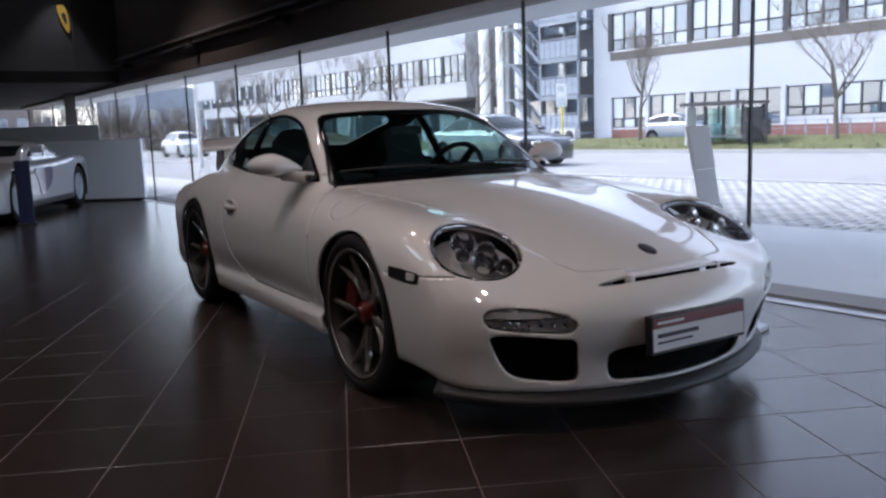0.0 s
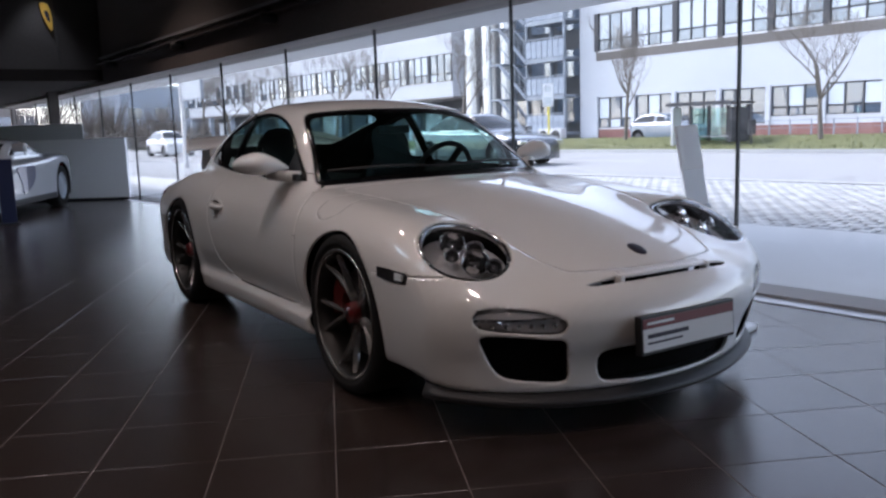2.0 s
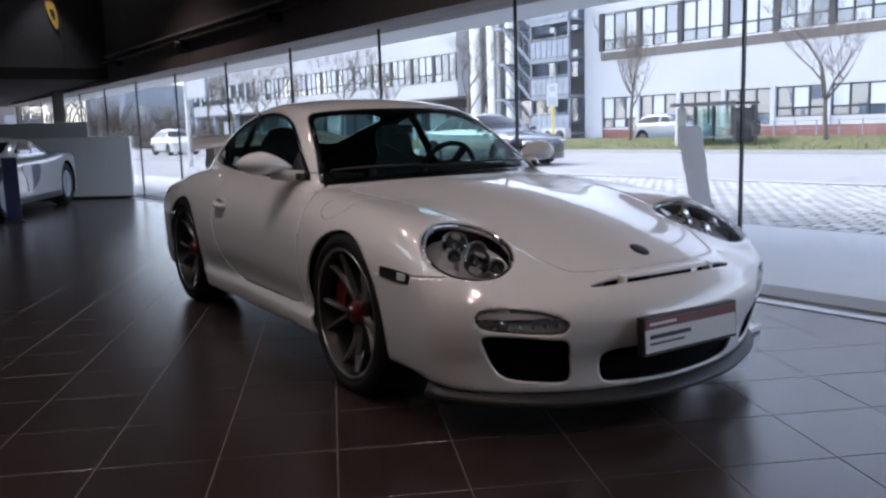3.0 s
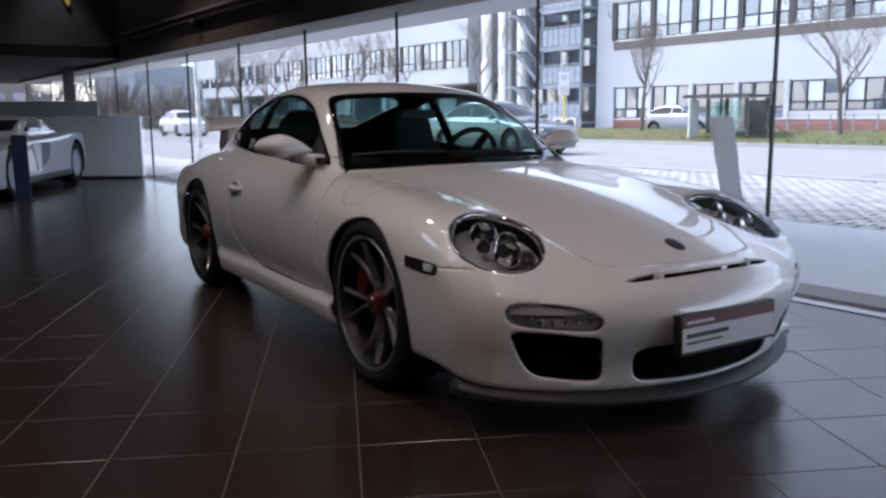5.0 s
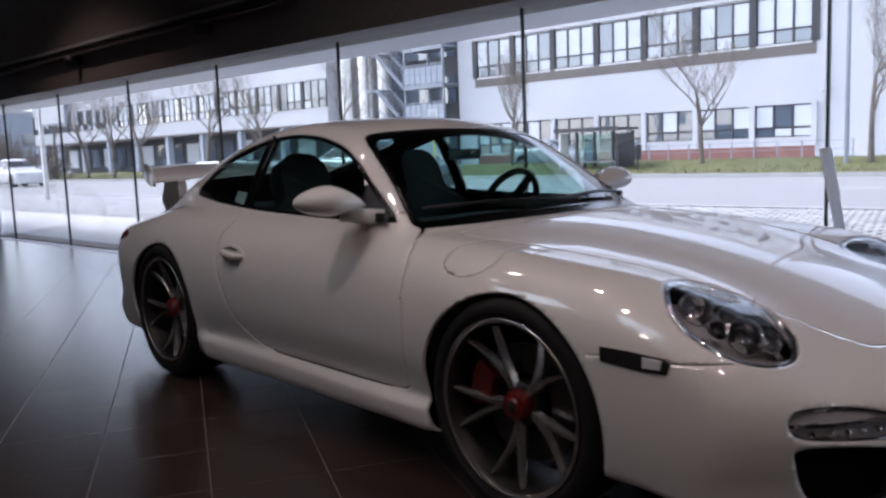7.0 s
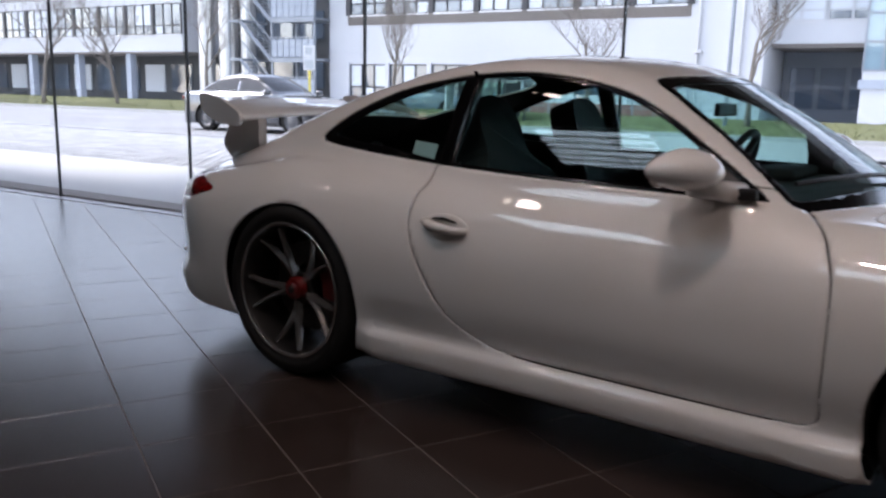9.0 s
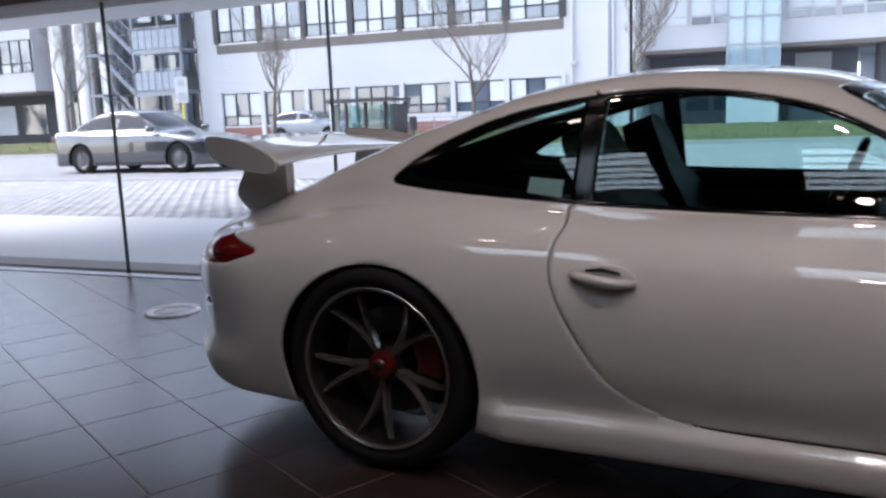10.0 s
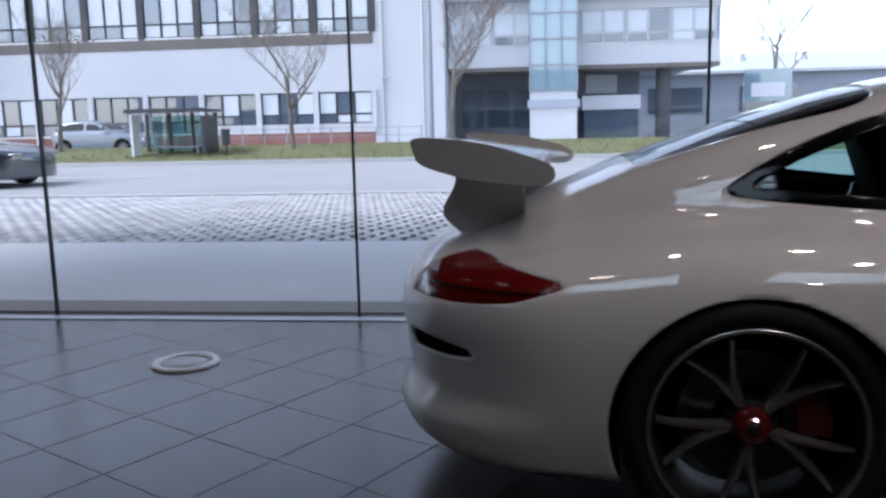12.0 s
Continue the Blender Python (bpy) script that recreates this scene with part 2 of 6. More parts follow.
def box(x0, x1, y0, y1, z0, z1, bevel=0.0, bm=None, m=None):
    bm = bm or bmesh.new()
    vs = [bm.verts.new((x, y, z)) for x in (x0, x1) for y in (y0, y1) for z in (z0, z1)]
    fs = [bm.faces.new([vs[i] for i in f]) for f in ((0, 1, 3, 2), (4, 6, 7, 5), (0, 4, 5, 1), (2, 3, 7, 6), (0, 2, 6, 4), (1, 5, 7, 3))]
    if bevel:
        es = list({e for f in fs for e in f.edges})
        r = bmesh.ops.bevel(bm, geom=es, offset=bevel, segments=2, affect="EDGES", profile=0.6)
        vs = list({v for f in r["faces"] for v in f.verts} | {v for v in vs if v.is_valid})
    if m is not None:
        bmesh.ops.transform(bm, matrix=m, verts=[v for v in vs if v.is_valid])
    return bm


def rod(a, b, r0, r1=None, n=10, bm=None):
    """A round bar from a to b."""
    bm = bm or bmesh.new()
    a, b = Vector(a), Vector(b)
    r1 = r0 if r1 is None else r1
    q = (b - a).to_track_quat("Z", "Y").to_matrix()
    rings = [[bm.verts.new(p + q @ Vector((r * math.cos(k * math.tau / n), r * math.sin(k * math.tau / n), 0))) for k in range(n)] for p, r in ((a, r0), (b, r1))]
    for k in range(n):
        bm.faces.new((rings[0][k], rings[0][(k + 1) % n], rings[1][(k + 1) % n], rings[1][k]))
    bm.faces.new(rings[0][::-1])
    bm.faces.new(rings[1])
    return bm


def pipe(pts, r, n=8, bm=None):
    bm = bm or bmesh.new()
    pts = [Vector(p) for p in pts]
    prev = None
    for i, p in enumerate(pts):
        d = (pts[min(i + 1, len(pts) - 1)] - pts[max(i - 1, 0)]).normalized()
        q = d.to_track_quat("Z", "Y").to_matrix()
        rr = r[i] if isinstance(r, (list, tuple)) else r
        ring = [bm.verts.new(p + q @ Vector((rr * math.cos(k * math.tau / n), rr * math.sin(k * math.tau / n), 0))) for k in range(n)]
        if prev:
            for k in range(n):
                bm.faces.new((prev[k], prev[(k + 1) % n], ring[(k + 1) % n], ring[k]))
        else:
            bm.faces.new(ring[::-1])
        prev = ring
    bm.faces.new(prev)
    return bm


def lathe(profile, n=48, bm=None, axis="y", closed=False):
    """Turns a profile of (radius, along) about the y axis."""
    bm = bm or bmesh.new()
    rings = []
    for r, a in profile:
        rings.append([bm.verts.new((r * math.cos(k * math.tau / n), a, r * math.sin(k * math.tau / n))) for k in range(n)])
    pairs = list(zip(rings, rings[1:])) + ([(rings[-1], rings[0])] if closed else [])
    for p, q in pairs:
        for k in range(n):
            bm.faces.new((p[k], p[(k + 1) % n], q[(k + 1) % n], q[k]))
    return bm


def curve(nodes):
    """A smooth monotone curve through (x, value) nodes, as a function of arrays."""
    nodes = sorted(nodes)
    xs, ys = np.array([p[0] for p in nodes], float), np.array([p[1] for p in nodes], float)
    h = np.diff(xs)
    d = np.diff(ys) / h
    s = np.zeros(len(xs))
    s[0], s[-1] = d[0], d[-1]
    for i in range(1, len(xs) - 1):
        s[i] = 0 if d[i - 1] * d[i] <= 0 else (h[i - 1] + h[i]) / (h[i] / d[i - 1] + h[i - 1] / d[i])

    def f(x):
        x = np.clip(x, xs[0], xs[-1])
        i = np.clip(np.searchsorted(xs, x) - 1, 0, len(h) - 1)
        t = (x - xs[i]) / h[i]
        return (2 * t**3 - 3 * t**2 + 1) * ys[i] + (t**3 - 2 * t**2 + t) * h[i] * s[i] + (3 * t**2 - 2 * t**3) * ys[i + 1] + (t**3 - t**2) * h[i] * s[i + 1]
    return f


def smax(a, b, r):
    k = np.clip(0.5 + 0.5 * (a - b) / r, 0, 1)
    return b + (a - b) * k + r * k * (1 - k)


def smin(a, b, r):
    return -smax(-a, -b, r)


def skin(f, lo, hi, h):
    """The surface f = 0 as vertices and triangles, one vertex a cell, drawn onto the surface."""
    n = [int(math.ceil((b - a) / h)) + 1 for a, b in zip(lo, hi)]
    ax = [lo[i] + h * np.arange(n[i]) for i in range(3)]
    X, Y, Z = np.meshgrid(*ax, indexing="ij")
    F = f(X, Y, Z)
    ins = F < 0
    cnt, acc = np.zeros([k - 1 for k in n]), np.zeros([k - 1 for k in n] + [3])
    P = np.stack([X, Y, Z], -1)
    edges = []
    for a in range(3):
        s0 = [slice(None)] * 3
        s1 = [slice(None)] * 3
        s0[a], s1[a] = slice(0, -1), slice(1, None)
        s0, s1 = tuple(s0), tuple(s1)
        cross = ins[s0] != ins[s1]
        idx = np.argwhere(cross)
        f0, f1 = F[s0][cross], F[s1][cross]
        p = P[s0][cross].copy()
        p[:, a] += h * f0 / (f0 - f1)
        b, c = [k for k in range(3) if k != a]
        for db in (0, 1):
            for dc in (0, 1):
                q = idx.copy()
                q[:, b] -= db
                q[:, c] -= dc
                ok = np.all((q >= 0) & (q < np.array(cnt.shape)), 1)
                np.add.at(cnt, tuple(q[ok].T), 1)
                np.add.at(acc, tuple(q[ok].T), p[ok])
        edges.append((a, b, c, idx, ins[s0][cross]))
    used = cnt > 0
    num = -np.ones(cnt.shape, int)
    num[used] = np.arange(used.sum())
    V = acc[used] / cnt[used][:, None]
    for _ in range(6):
        e = 1e-4
        v0 = f(*V.T)
        g = np.stack([(f(*(V + e * np.eye(3)[k]).T) - f(*(V - e * np.eye(3)[k]).T)) / (2 * e) for k in range(3)], 1)
        step = v0 / np.maximum((g**2).sum(1), 0.05)
        V = V - np.clip(step, -h, h)[:, None] * g
    T = []
    for a, b, c, idx, inside in edges:
        ok = np.all((idx[:, [b, c]] >= 1) & (idx[:, [b, c]] < np.array(cnt.shape)[[b, c]]), 1) & (idx[:, a] < cnt.shape[a])
        idx, inside = idx[ok], inside[ok]
        quad = []
        for db, dc in ((1, 1), (0, 1), (0, 0), (1, 0)):
            q = idx.copy()
            q[:, b] -= db
            q[:, c] -= dc
            quad.append(num[tuple(q.T)])
        quad = np.stack(quad, 1)
        T += [quad[:, [0, 1, 2]], quad[:, [0, 2, 3]]]
    T = np.concatenate(T)
    C = V[T].mean(1)
    N = np.cross(V[T[:, 1]] - V[T[:, 0]], V[T[:, 2]] - V[T[:, 0]])
    g = np.stack([f(*(C + 1e-3 * np.eye(3)[k]).T) - f(*(C - 1e-3 * np.eye(3)[k]).T) for k in range(3)], 1)
    back = (N * g).sum(1) < 0
    T[back] = T[back][:, ::-1]
    return V, T


def clip(V, T, s):
    """Cuts triangles along s = 0: returns the mesh where s > 0 and the mesh where s < 0."""
    s = np.where(np.abs(s) < 1e-7, 1e-7, s)
    pos = s > 0
    k = pos[T].sum(1)
    whole_in, whole_out = T[k == 3], T[k == 0]
    mixed = T[(k == 1) | (k == 2)]
    key, extra, ins, outs = {}, [], [], []

    def mid(i, j):
        q = (i, j) if i < j else (j, i)
        if q not in key:
            a, b = q
            t = s[a] / (s[a] - s[b])
            key[q] = len(V) + len(extra)
            extra.append(V[a] + t * (V[b] - V[a]))
        return key[q]
    for tri in mixed.tolist():
        p = [pos[i] for i in tri]
        lone = p.index(True) if sum(p) == 1 else p.index(False)
        a, b, c = tri[lone], tri[(lone + 1) % 3], tri[(lone + 2) % 3]
        ab, ac = mid(a, b), mid(a, c)
        one, two = [(a, ab, ac)], [(ab, b, c), (ab, c, ac)]
        if p[lone]:
            ins += one
            outs += two
        else:
            ins += two
            outs += one
    W = np.concatenate([V, np.array(extra).reshape(-1, 3)])
    return tidy(W, np.concatenate([whole_in, np.array(ins, int).reshape(-1, 3)])), tidy(W, np.concatenate([whole_out, np.array(outs, int).reshape(-1, 3)]))


def tidy(V, T):
    used = np.unique(T)
    num = np.zeros(len(V), int)
    num[used] = np.arange(len(used))
    return V[used], num[T]


def outline(P, x, y):
    """Signed distance to the closed outline P: negative inside."""
    P = np.array(P, float)
    Q = np.roll(P, -1, 0)
    d = np.full(x.shape, 1e9)
    inside = np.zeros(x.shape, bool)
    for (ax, ay), (bx, by) in zip(P, Q):
        ex, ey = bx - ax, by - ay
        t = np.clip(((x - ax) * ex + (y - ay) * ey) / max(ex * ex + ey * ey, 1e-12), 0, 1)
        d = np.minimum(d, np.hypot(x - ax - t * ex, y - ay - t * ey))
        if ay != by:
            inside ^= ((ay > y) != (by > y)) & (x < ax + (y - ay) * ex / ey)
    return np.where(inside, -d, d)


def rounded(P, steps=8):
    """A closed smooth curve through the points P."""
    P = [np.array(p, float) for p in P]
    out = []
    n = len(P)
    for i in range(n):
        a, b, c, d = P[i - 1], P[i], P[(i + 1) % n], P[(i + 2) % n]
        for k in range(steps):
            t = k / steps
            out.append(0.5 * (2 * b + (c - a) * t + (2 * a - 5 * b + 4 * c - d) * t * t + (3 * b - a - 3 * c + d) * t**3))
    return out


def thick(ob, t, inner=None, offset=-1):
    """Gives an open skin thickness, with a lining of its own on the inside."""
    if inner:
        ob.data.materials.append(inner)
    md = ob.modifiers.new("thickness", "SOLIDIFY")
    md.thickness, md.offset = t, offset
    md.use_quality_normals = False
    if inner:
        md.material_offset = 1
    return ob


# ---- the showroom ----
GLASS_K, GLASS_C = 0.081, 1.91   # foot of the glass front: y = C + K x
def on_glass(x, out=0.0):
    q = math.hypot(1, GLASS_K)
    return Vector((x - out * GLASS_K / q, GLASS_C + GLASS_K * x + out / q, 0))


def glass_top(x):
    return 2.0 + 0.0 * x


def wall_run(name, x0, x1, out0, out1, low, high, mat, kind="structure", label="", cat="", parent=None):
    """A straight bar along the glass front between two distances from it; low and high may slope with x."""
    vs = []
    for x in (x0, x1):
        for o in (out0, out1):
            p = on_glass(x, o)
            for z in (low, high):
                vs.append((p.x, p.y, z(x) if callable(z) else z))
    ob = link_mesh(name, vs, [(0, 1, 3, 2), (4, 6, 7, 5), (0, 4, 5, 1), (2, 3, 7, 6), (0, 2, 6, 4), (1, 5, 7, 3)], mat, parent)
    return tagged(ob, label, cat, "", kind) if kind else ob


X0, X1 = -22.0, 9.0
seams = [1.68, -0.24, -2.20, -4.12, -5.98, -7.85, -9.80, -11.75, -13.7, -15.6, -17.5, -19.4, -22.0]
win = thing("window_1", "tall frameless shop window front with thin black joints", "window", kind="structure")
edges = [9.0, 6.9, 5.2, 3.4] + seams
for a, b in zip(edges, edges[1:]):
    wall_run("pane", b + 0.006, a - 0.006, -0.006, 0.006, 0.004, lambda x: glass_top(x) + 0.05, M["pane"], "", parent=win).visible_shadow = False
    wall_run("joint_seal", b - 0.006, b + 0.006, -0.016, 0.010, 0.004, lambda x: glass_top(x) + 0.05, M["seal"], "", parent=win)
wall_run("sill_rail", X0, X1, -0.05, 0.03, -0.05, 0.003, M["alu"], "", parent=win)
wall_run("kerb_foot", X0, X1, 0.031, 0.32, -0.05, 0.022, M["footstone"], label="low grey stone kerb outside the shop window", cat="kerb")
wall_run("trim", X0, X1, -0.10, -0.05, 0.0, 0.006, M["alu"], label="thin pale metal strip along the window foot", cat="trim")
# bulkhead over the glass, outer canopy, rail with spots
wall_run("wall_north", X0, X1, -0.28, 0.22, glass_top, 4.2, M["bulkhead"], label="dark bulkhead above the shop window", cat="wall")
wall_run("canopy", X0, X1, 0.221, 0.95, lambda x: glass_top(x) + 0.02, lambda x: glass_top(x) + 0.16, M["white_panel"], label="pale grey outer canopy above the shop window", cat="canopy")
rail = thing("light_rail", "thin metal light rail under the dark bulkhead", "light rail")
wall_run("rail_profile", -12.2, -4.25, -0.36, -0.281, 2.41, 2.445, M["alu"], "", parent=rail)
wall_run("rail_lip", -12.2, -4.25, -0.42, -0.281, 2.31, 2.33, M["panel_dark"], "", parent=rail)
for x in (-11.5, -8.4, -5.6, -2.6):
    p = on_glass(x, -0.36)
    sp = thing("spot_lamp", "small dark ceiling spot lamp", "spot lamp", Matrix.Translation((p.x, p.y, 2.27)), "spot lamps on the rail")
    part("lamp_body", lathe([(0.001, -0.09), (0.05, -0.09), (0.055, 0.06), (0.05, 0.075), (0.045, 0.05), (0.001, 0.03)], 20), M["black"], sp, smooth=True)
    part("bracket", box(-0.015, 0.015, -0.03, 0.08, 0.04, 0.10, 0.003), M["black"], sp)

# ceilings
def slab(name, x0, x1, y0, y1, z0, z1, mat, label, cat):
    return tagged(part(name, box(x0, x1, y0, y1, z0, z1), mat), label, cat, "", "structure")


slab("ceiling", -12.27, 9.0, -12.0, 4.6, 4.2, 4.4, M["ceiling"], "dark painted showroom ceiling", "ceiling")
slab("ceiling_low", -24.0, -12.27, -12.0, 0.62, 2.06, 2.25, M["bay_ceiling"], "dark low ceiling over the far bay", "ceiling")
slab("wall_far_upper", -12.5, -12.27, -12.0, 0.62, 2.251, 4.2, M["panel_dark"], "dark hanging wall above the far bay", "wall")
for y in (0.45, -1.5, -3.4):
    slab("wall_panel_joint", -12.269, -12.255, y - 0.5, y - 0.47, 2.31, 4.19, M["ceiling"], "dark vertical joint strip on the hanging wall", "trim")
slab("wall_south", -24.0, 9.0, -12.3, -12.0, 0, 4.4, M["wall"], "grey plaster wall of the showroom", "wall")
slab("wall_east", 9.0, 9.3, -12.0, 3.9, 0, 4.4, M["wall"], "grey plaster wall of the showroom", "wall")
slab("wall_west", -24.3, -24.0, -12.0, -1.2, 0, 2.3, M["panel_dark"], "dark panelled wall of the far bay", "wall")
# lamps hanging at the far wall
for y, z, mat, lab, cat in ((-0.267, 3.87, "bulb_cool", "bright round downlight on the dark ceiling", "lamp"), (0.50, 3.42, "bulb", "small dim downlight on the dark ceiling", "lamp")):
    dl = thing("downlight", lab, cat, Matrix.Translation((-12.12 if y < 0 else -10.2, y, z)))
    part("lamp_housing", box(-0.06, 0.012, -0.085, 0.085, -0.05, 0.05, 0.012), M["black"], dl, smooth=True)
    part("lamp_face", box(0.012, 0.05, -0.065, 0.065, -0.03, 0.03, 0.012), M[mat] if y < 0 else M["frost"], dl)
    part("stem", box(-0.16, 0.0, 0.0, 0.03, -0.015, 0.015, 0.004), M["black"], dl)
dl_data = bpy.data.lights.new("downlight_light", "SPOT")
dl_data.energy, dl_data.color, dl_data.shadow_soft_size, dl_data.spot_size, dl_data.spot_blend = 30, (0.82, 0.91, 1.0), 0.06, radians(75), 0.7
dl_light = new("downlight_light", dl_data)
dl_light.matrix_world = look((-11.98, -0.267, 3.80), (-11.6, -0.5, 0))
em = thing("wall_emblem", "gold shield emblem glowing faintly on the dark wall", "emblem", Matrix.Translation((-12.26, -0.16, 3.10)))
P = [(0.62 * a - 0.20 * b, b) for a, b in rounded([(-0.10, 0.20), (0, 0.225), (0.10, 0.20), (0.115, 0.05), (0.07, -0.14), (0, -0.23), (-0.07, -0.14), (-0.115, 0.05)], 4)]
k = len(P)
link_mesh("shield", [(0.0, a, b) for a, b in P] + [(0.03, a * 0.94, b * 0.94) for a, b in P], [tuple(range(k))[::-1], tuple(range(k, 2 * k))] + [(j, (j + 1) % k, k + (j + 1) % k, k + j) for j in range(k)], M["amber"], em)
link_mesh("shield_field", [(0.034, a * 0.45, b * 0.4) for a, b in P] + [(0.028, a * 0.45, b * 0.4) for a, b in P], [tuple(range(k)), tuple(range(2 * k - 1, k - 1, -1))], M["ink"], em)

# ceiling lamps over the hall: round recessed spots and long strip lights
for x, y, power in ((3.4, -3.4, 50), (1.2, -3.8, 58), (-1.0, -4.3, 22), (2.4, -1.3, 82), (-0.95, -2.1, 84), (-1.5, -0.95, 30), (-2.75, -1.0, 30), (-3.4, -2.2, 4), (-5.8, -2.5, 5), (-8.0, -0.9, 85), (-8.6, -4.6, 30), (1.6, -5.8, 25), (-0.9, -5.9, 14), (-3.4, -6.0, 10), (-5.8, -6.1, 8)):
    l = bpy.data.lights.new("spot_light", "SPOT")
    l.energy, l.color, l.shadow_soft_size, l.spot_size, l.spot_blend = power, (1.0, 0.81, 0.69), 0.09, radians(110), 0.6
    ob = new("spot_light", l)
    l.shadow_soft_size = 0.08
    ob.matrix_world = look((x, y, 4.13), (x * 0.98, y + 0.25, 0))
    dl = thing("ceiling_spot", "round recessed ceiling spot with warm light", "ceiling lamp", Matrix.Translation((x, y, 4.2)), "recessed ceiling spots")
    rim = lathe([(0.07, -0.004), (0.10, -0.004), (0.105, 0.0), (0.07, 0.02)], 24)
    bmesh.ops.rotate(rim, matrix=Matrix.Rotation(radians(90), 3, "X"), verts=rim.verts, cent=(0, 0, 0))
    bmesh.ops.translate(rim, vec=(0, 0, -0.012), verts=rim.verts)
    part("lamp_rim", rim, M["alu"], dl, smooth=True)
    for k in range(3):
        face = lathe([(0.001, 0.0), (0.026, 0.0), (0.030, 0.006)], 14)
        bmesh.ops.rotate(face, matrix=Matrix.Rotation(radians(90), 3, "X"), verts=face.verts, cent=(0, 0, 0))
        bmesh.ops.translate(face, vec=(0.13 * (k + 1) * (1 if k < 2 else -0.5), 0.02 * k, -0.012), verts=face.verts)
        part("side_lamp", face, M["lamp_dot"], dl, smooth=True)
for x in (-0.85, -3.25):
    st = thing("louvre_lamp", "square louvred ceiling lamp with cool white light", "ceiling lamp", Matrix.Translation((x, -3.5, 4.2)), "louvred ceiling lamps")
    part("housing", box(-0.64, 0.64, -0.54, 0.54, -0.06, 0.0, 0.008), M["alu"], st)
    part("diffuser", box(-0.60, 0.60, -0.50, 0.50, -0.066, -0.0605), M["louvre_glow"], st)
    for k in range(7):
        y = -0.5 + k * 0.1666
        part("slat", box(-0.60, 0.60, y - 0.009, y + 0.009, -0.115, -0.067), M["black"], st)

# ---- far bay: white partition with a frosted strip, posts ----
pw = thing("partition", "white low partition panel with frosted strip on top", "partition", Matrix.Translation((-12.27, 0.90, 0)) @ Matrix.Rotation(math.atan2(-1.11, -0.80), 4, "Z"))
part("panel", box(0, 4.2, -0.03, 0.03, 0.045, 1.09, 0.005), M["white_panel"], pw)
part("plinth", box(0.03, 4.17, -0.02, 0.02, 0.0, 0.045), M["black"], pw)
part("glass_strip", box(0.75, 4.2, -0.008, 0.008, 1.091, 1.36), M["frost"], pw)
for z in (1.17, 1.25, 1.33):
    part("strip_line", box(0.75, 4.2, -0.012, 0.012, z - 0.005, z + 0.005), M["alu"], pw)
post = thing("column", "dark square column at the far bay", "column")
part("shaft", box(-15.6, -15.4, 0.12, 0.32, 0, 2.06, 0.01), M["panel_dark"], post)
for y in (-1.2, 0.2):
    post = thing("window_post", "dark slim window post at the far end", "post", None, "far window posts")
    part("shaft", box(-23.95, -23.85, y - 0.04, y + 0.04, 0, 2.06, 0.005), M["panel_dark"], post)

# ---- information stand between car and window ----
st = thing("info_stand", "white leaning information stand with grey lower panel", "stand", Matrix.Translation((0.29, 1.08, 0)) @ Matrix.Rotation(radians(-77), 4, "Z"))
lean = Matrix.Rotation(radians(10.5), 4, "X")
part("board", box(-0.11, 0.11, -0.006, 0.006, 0.82, 1.04, 0.003, None, lean), M["paper"], st)
part("clear_panel", box(-0.105, 0.105, -0.004, 0.004, 0.64, 0.819, 0.002, None, lean), M["milkglass"], st)
part("lower_panel", box(-0.11, 0.11, -0.012, 0.012, 0.03, 0.639, 0.004, None, lean), M["facade2"], st)
part("sheet", box(-0.098, 0.098, 0.0065, 0.008, 0.835, 1.03, 0, None, lean), M["paper"], st)
part("foot", box(-0.16, 0.16, -0.13, 0.13, 0, 0.03, 0.006), M["alu"], st)

ip = thing("info_post", "dark blue square information post before the silver car", "post", Matrix.Translation((-9.05, -1.275, 0)) @ Matrix.Rotation(radians(90), 4, "Z"))
part("post_body", box(-0.09, 0.09, -0.04, 0.04, 0.03, 0.85, 0.008), M["navy"], ip)
part("post_foot", box(-0.12, 0.12, -0.10, 0.10, 0.0, 0.03, 0.006), M["black"], ip)

# ---- floor uplight ring ----
fl = thing("floor_ring", "flat clear glass ring lying on the floor tiles", "floor lamp", Matrix.Translation((-4.68, 0.59, 0.0)))
ring = lathe([(0.115, 0.0), (0.16, 0.0), (0.155, 0.012), (0.12, 0.012)], 40, closed=True)
bmesh.ops.rotate(ring, matrix=Matrix.Rotation(radians(90), 3, "X"), verts=ring.verts, cent=(0, 0, 0))
part("ring", ring, M["white_panel"], fl, smooth=True)
dsk = lathe([(0.001, 0.004), (0.115, 0.004), (0.115, 0.001)], 32)
bmesh.ops.rotate(dsk, matrix=Matrix.Rotation(radians(90), 3, "X"), verts=dsk.verts, cent=(0, 0, 0))
part("cover", dsk, M["frost"], fl, smooth=True)

# ---- outdoors: strips parallel to the window, u along the street, v away from it ----
SK = 0.09
SQ = math.hypot(1, SK)
rise = curve([(-400, -0.02), (2.0, -0.02), (5.0, 0.0), (12, 0.02), (20, 0.05), (24, 0.10), (30, 0.16), (60, 0.3), (1500, 1.0)])


def street(u, v, z=0.0):
    return Vector(((u - v * SK) / SQ, (u * SK + v) / SQ, float(rise(np.array(v))) + z))


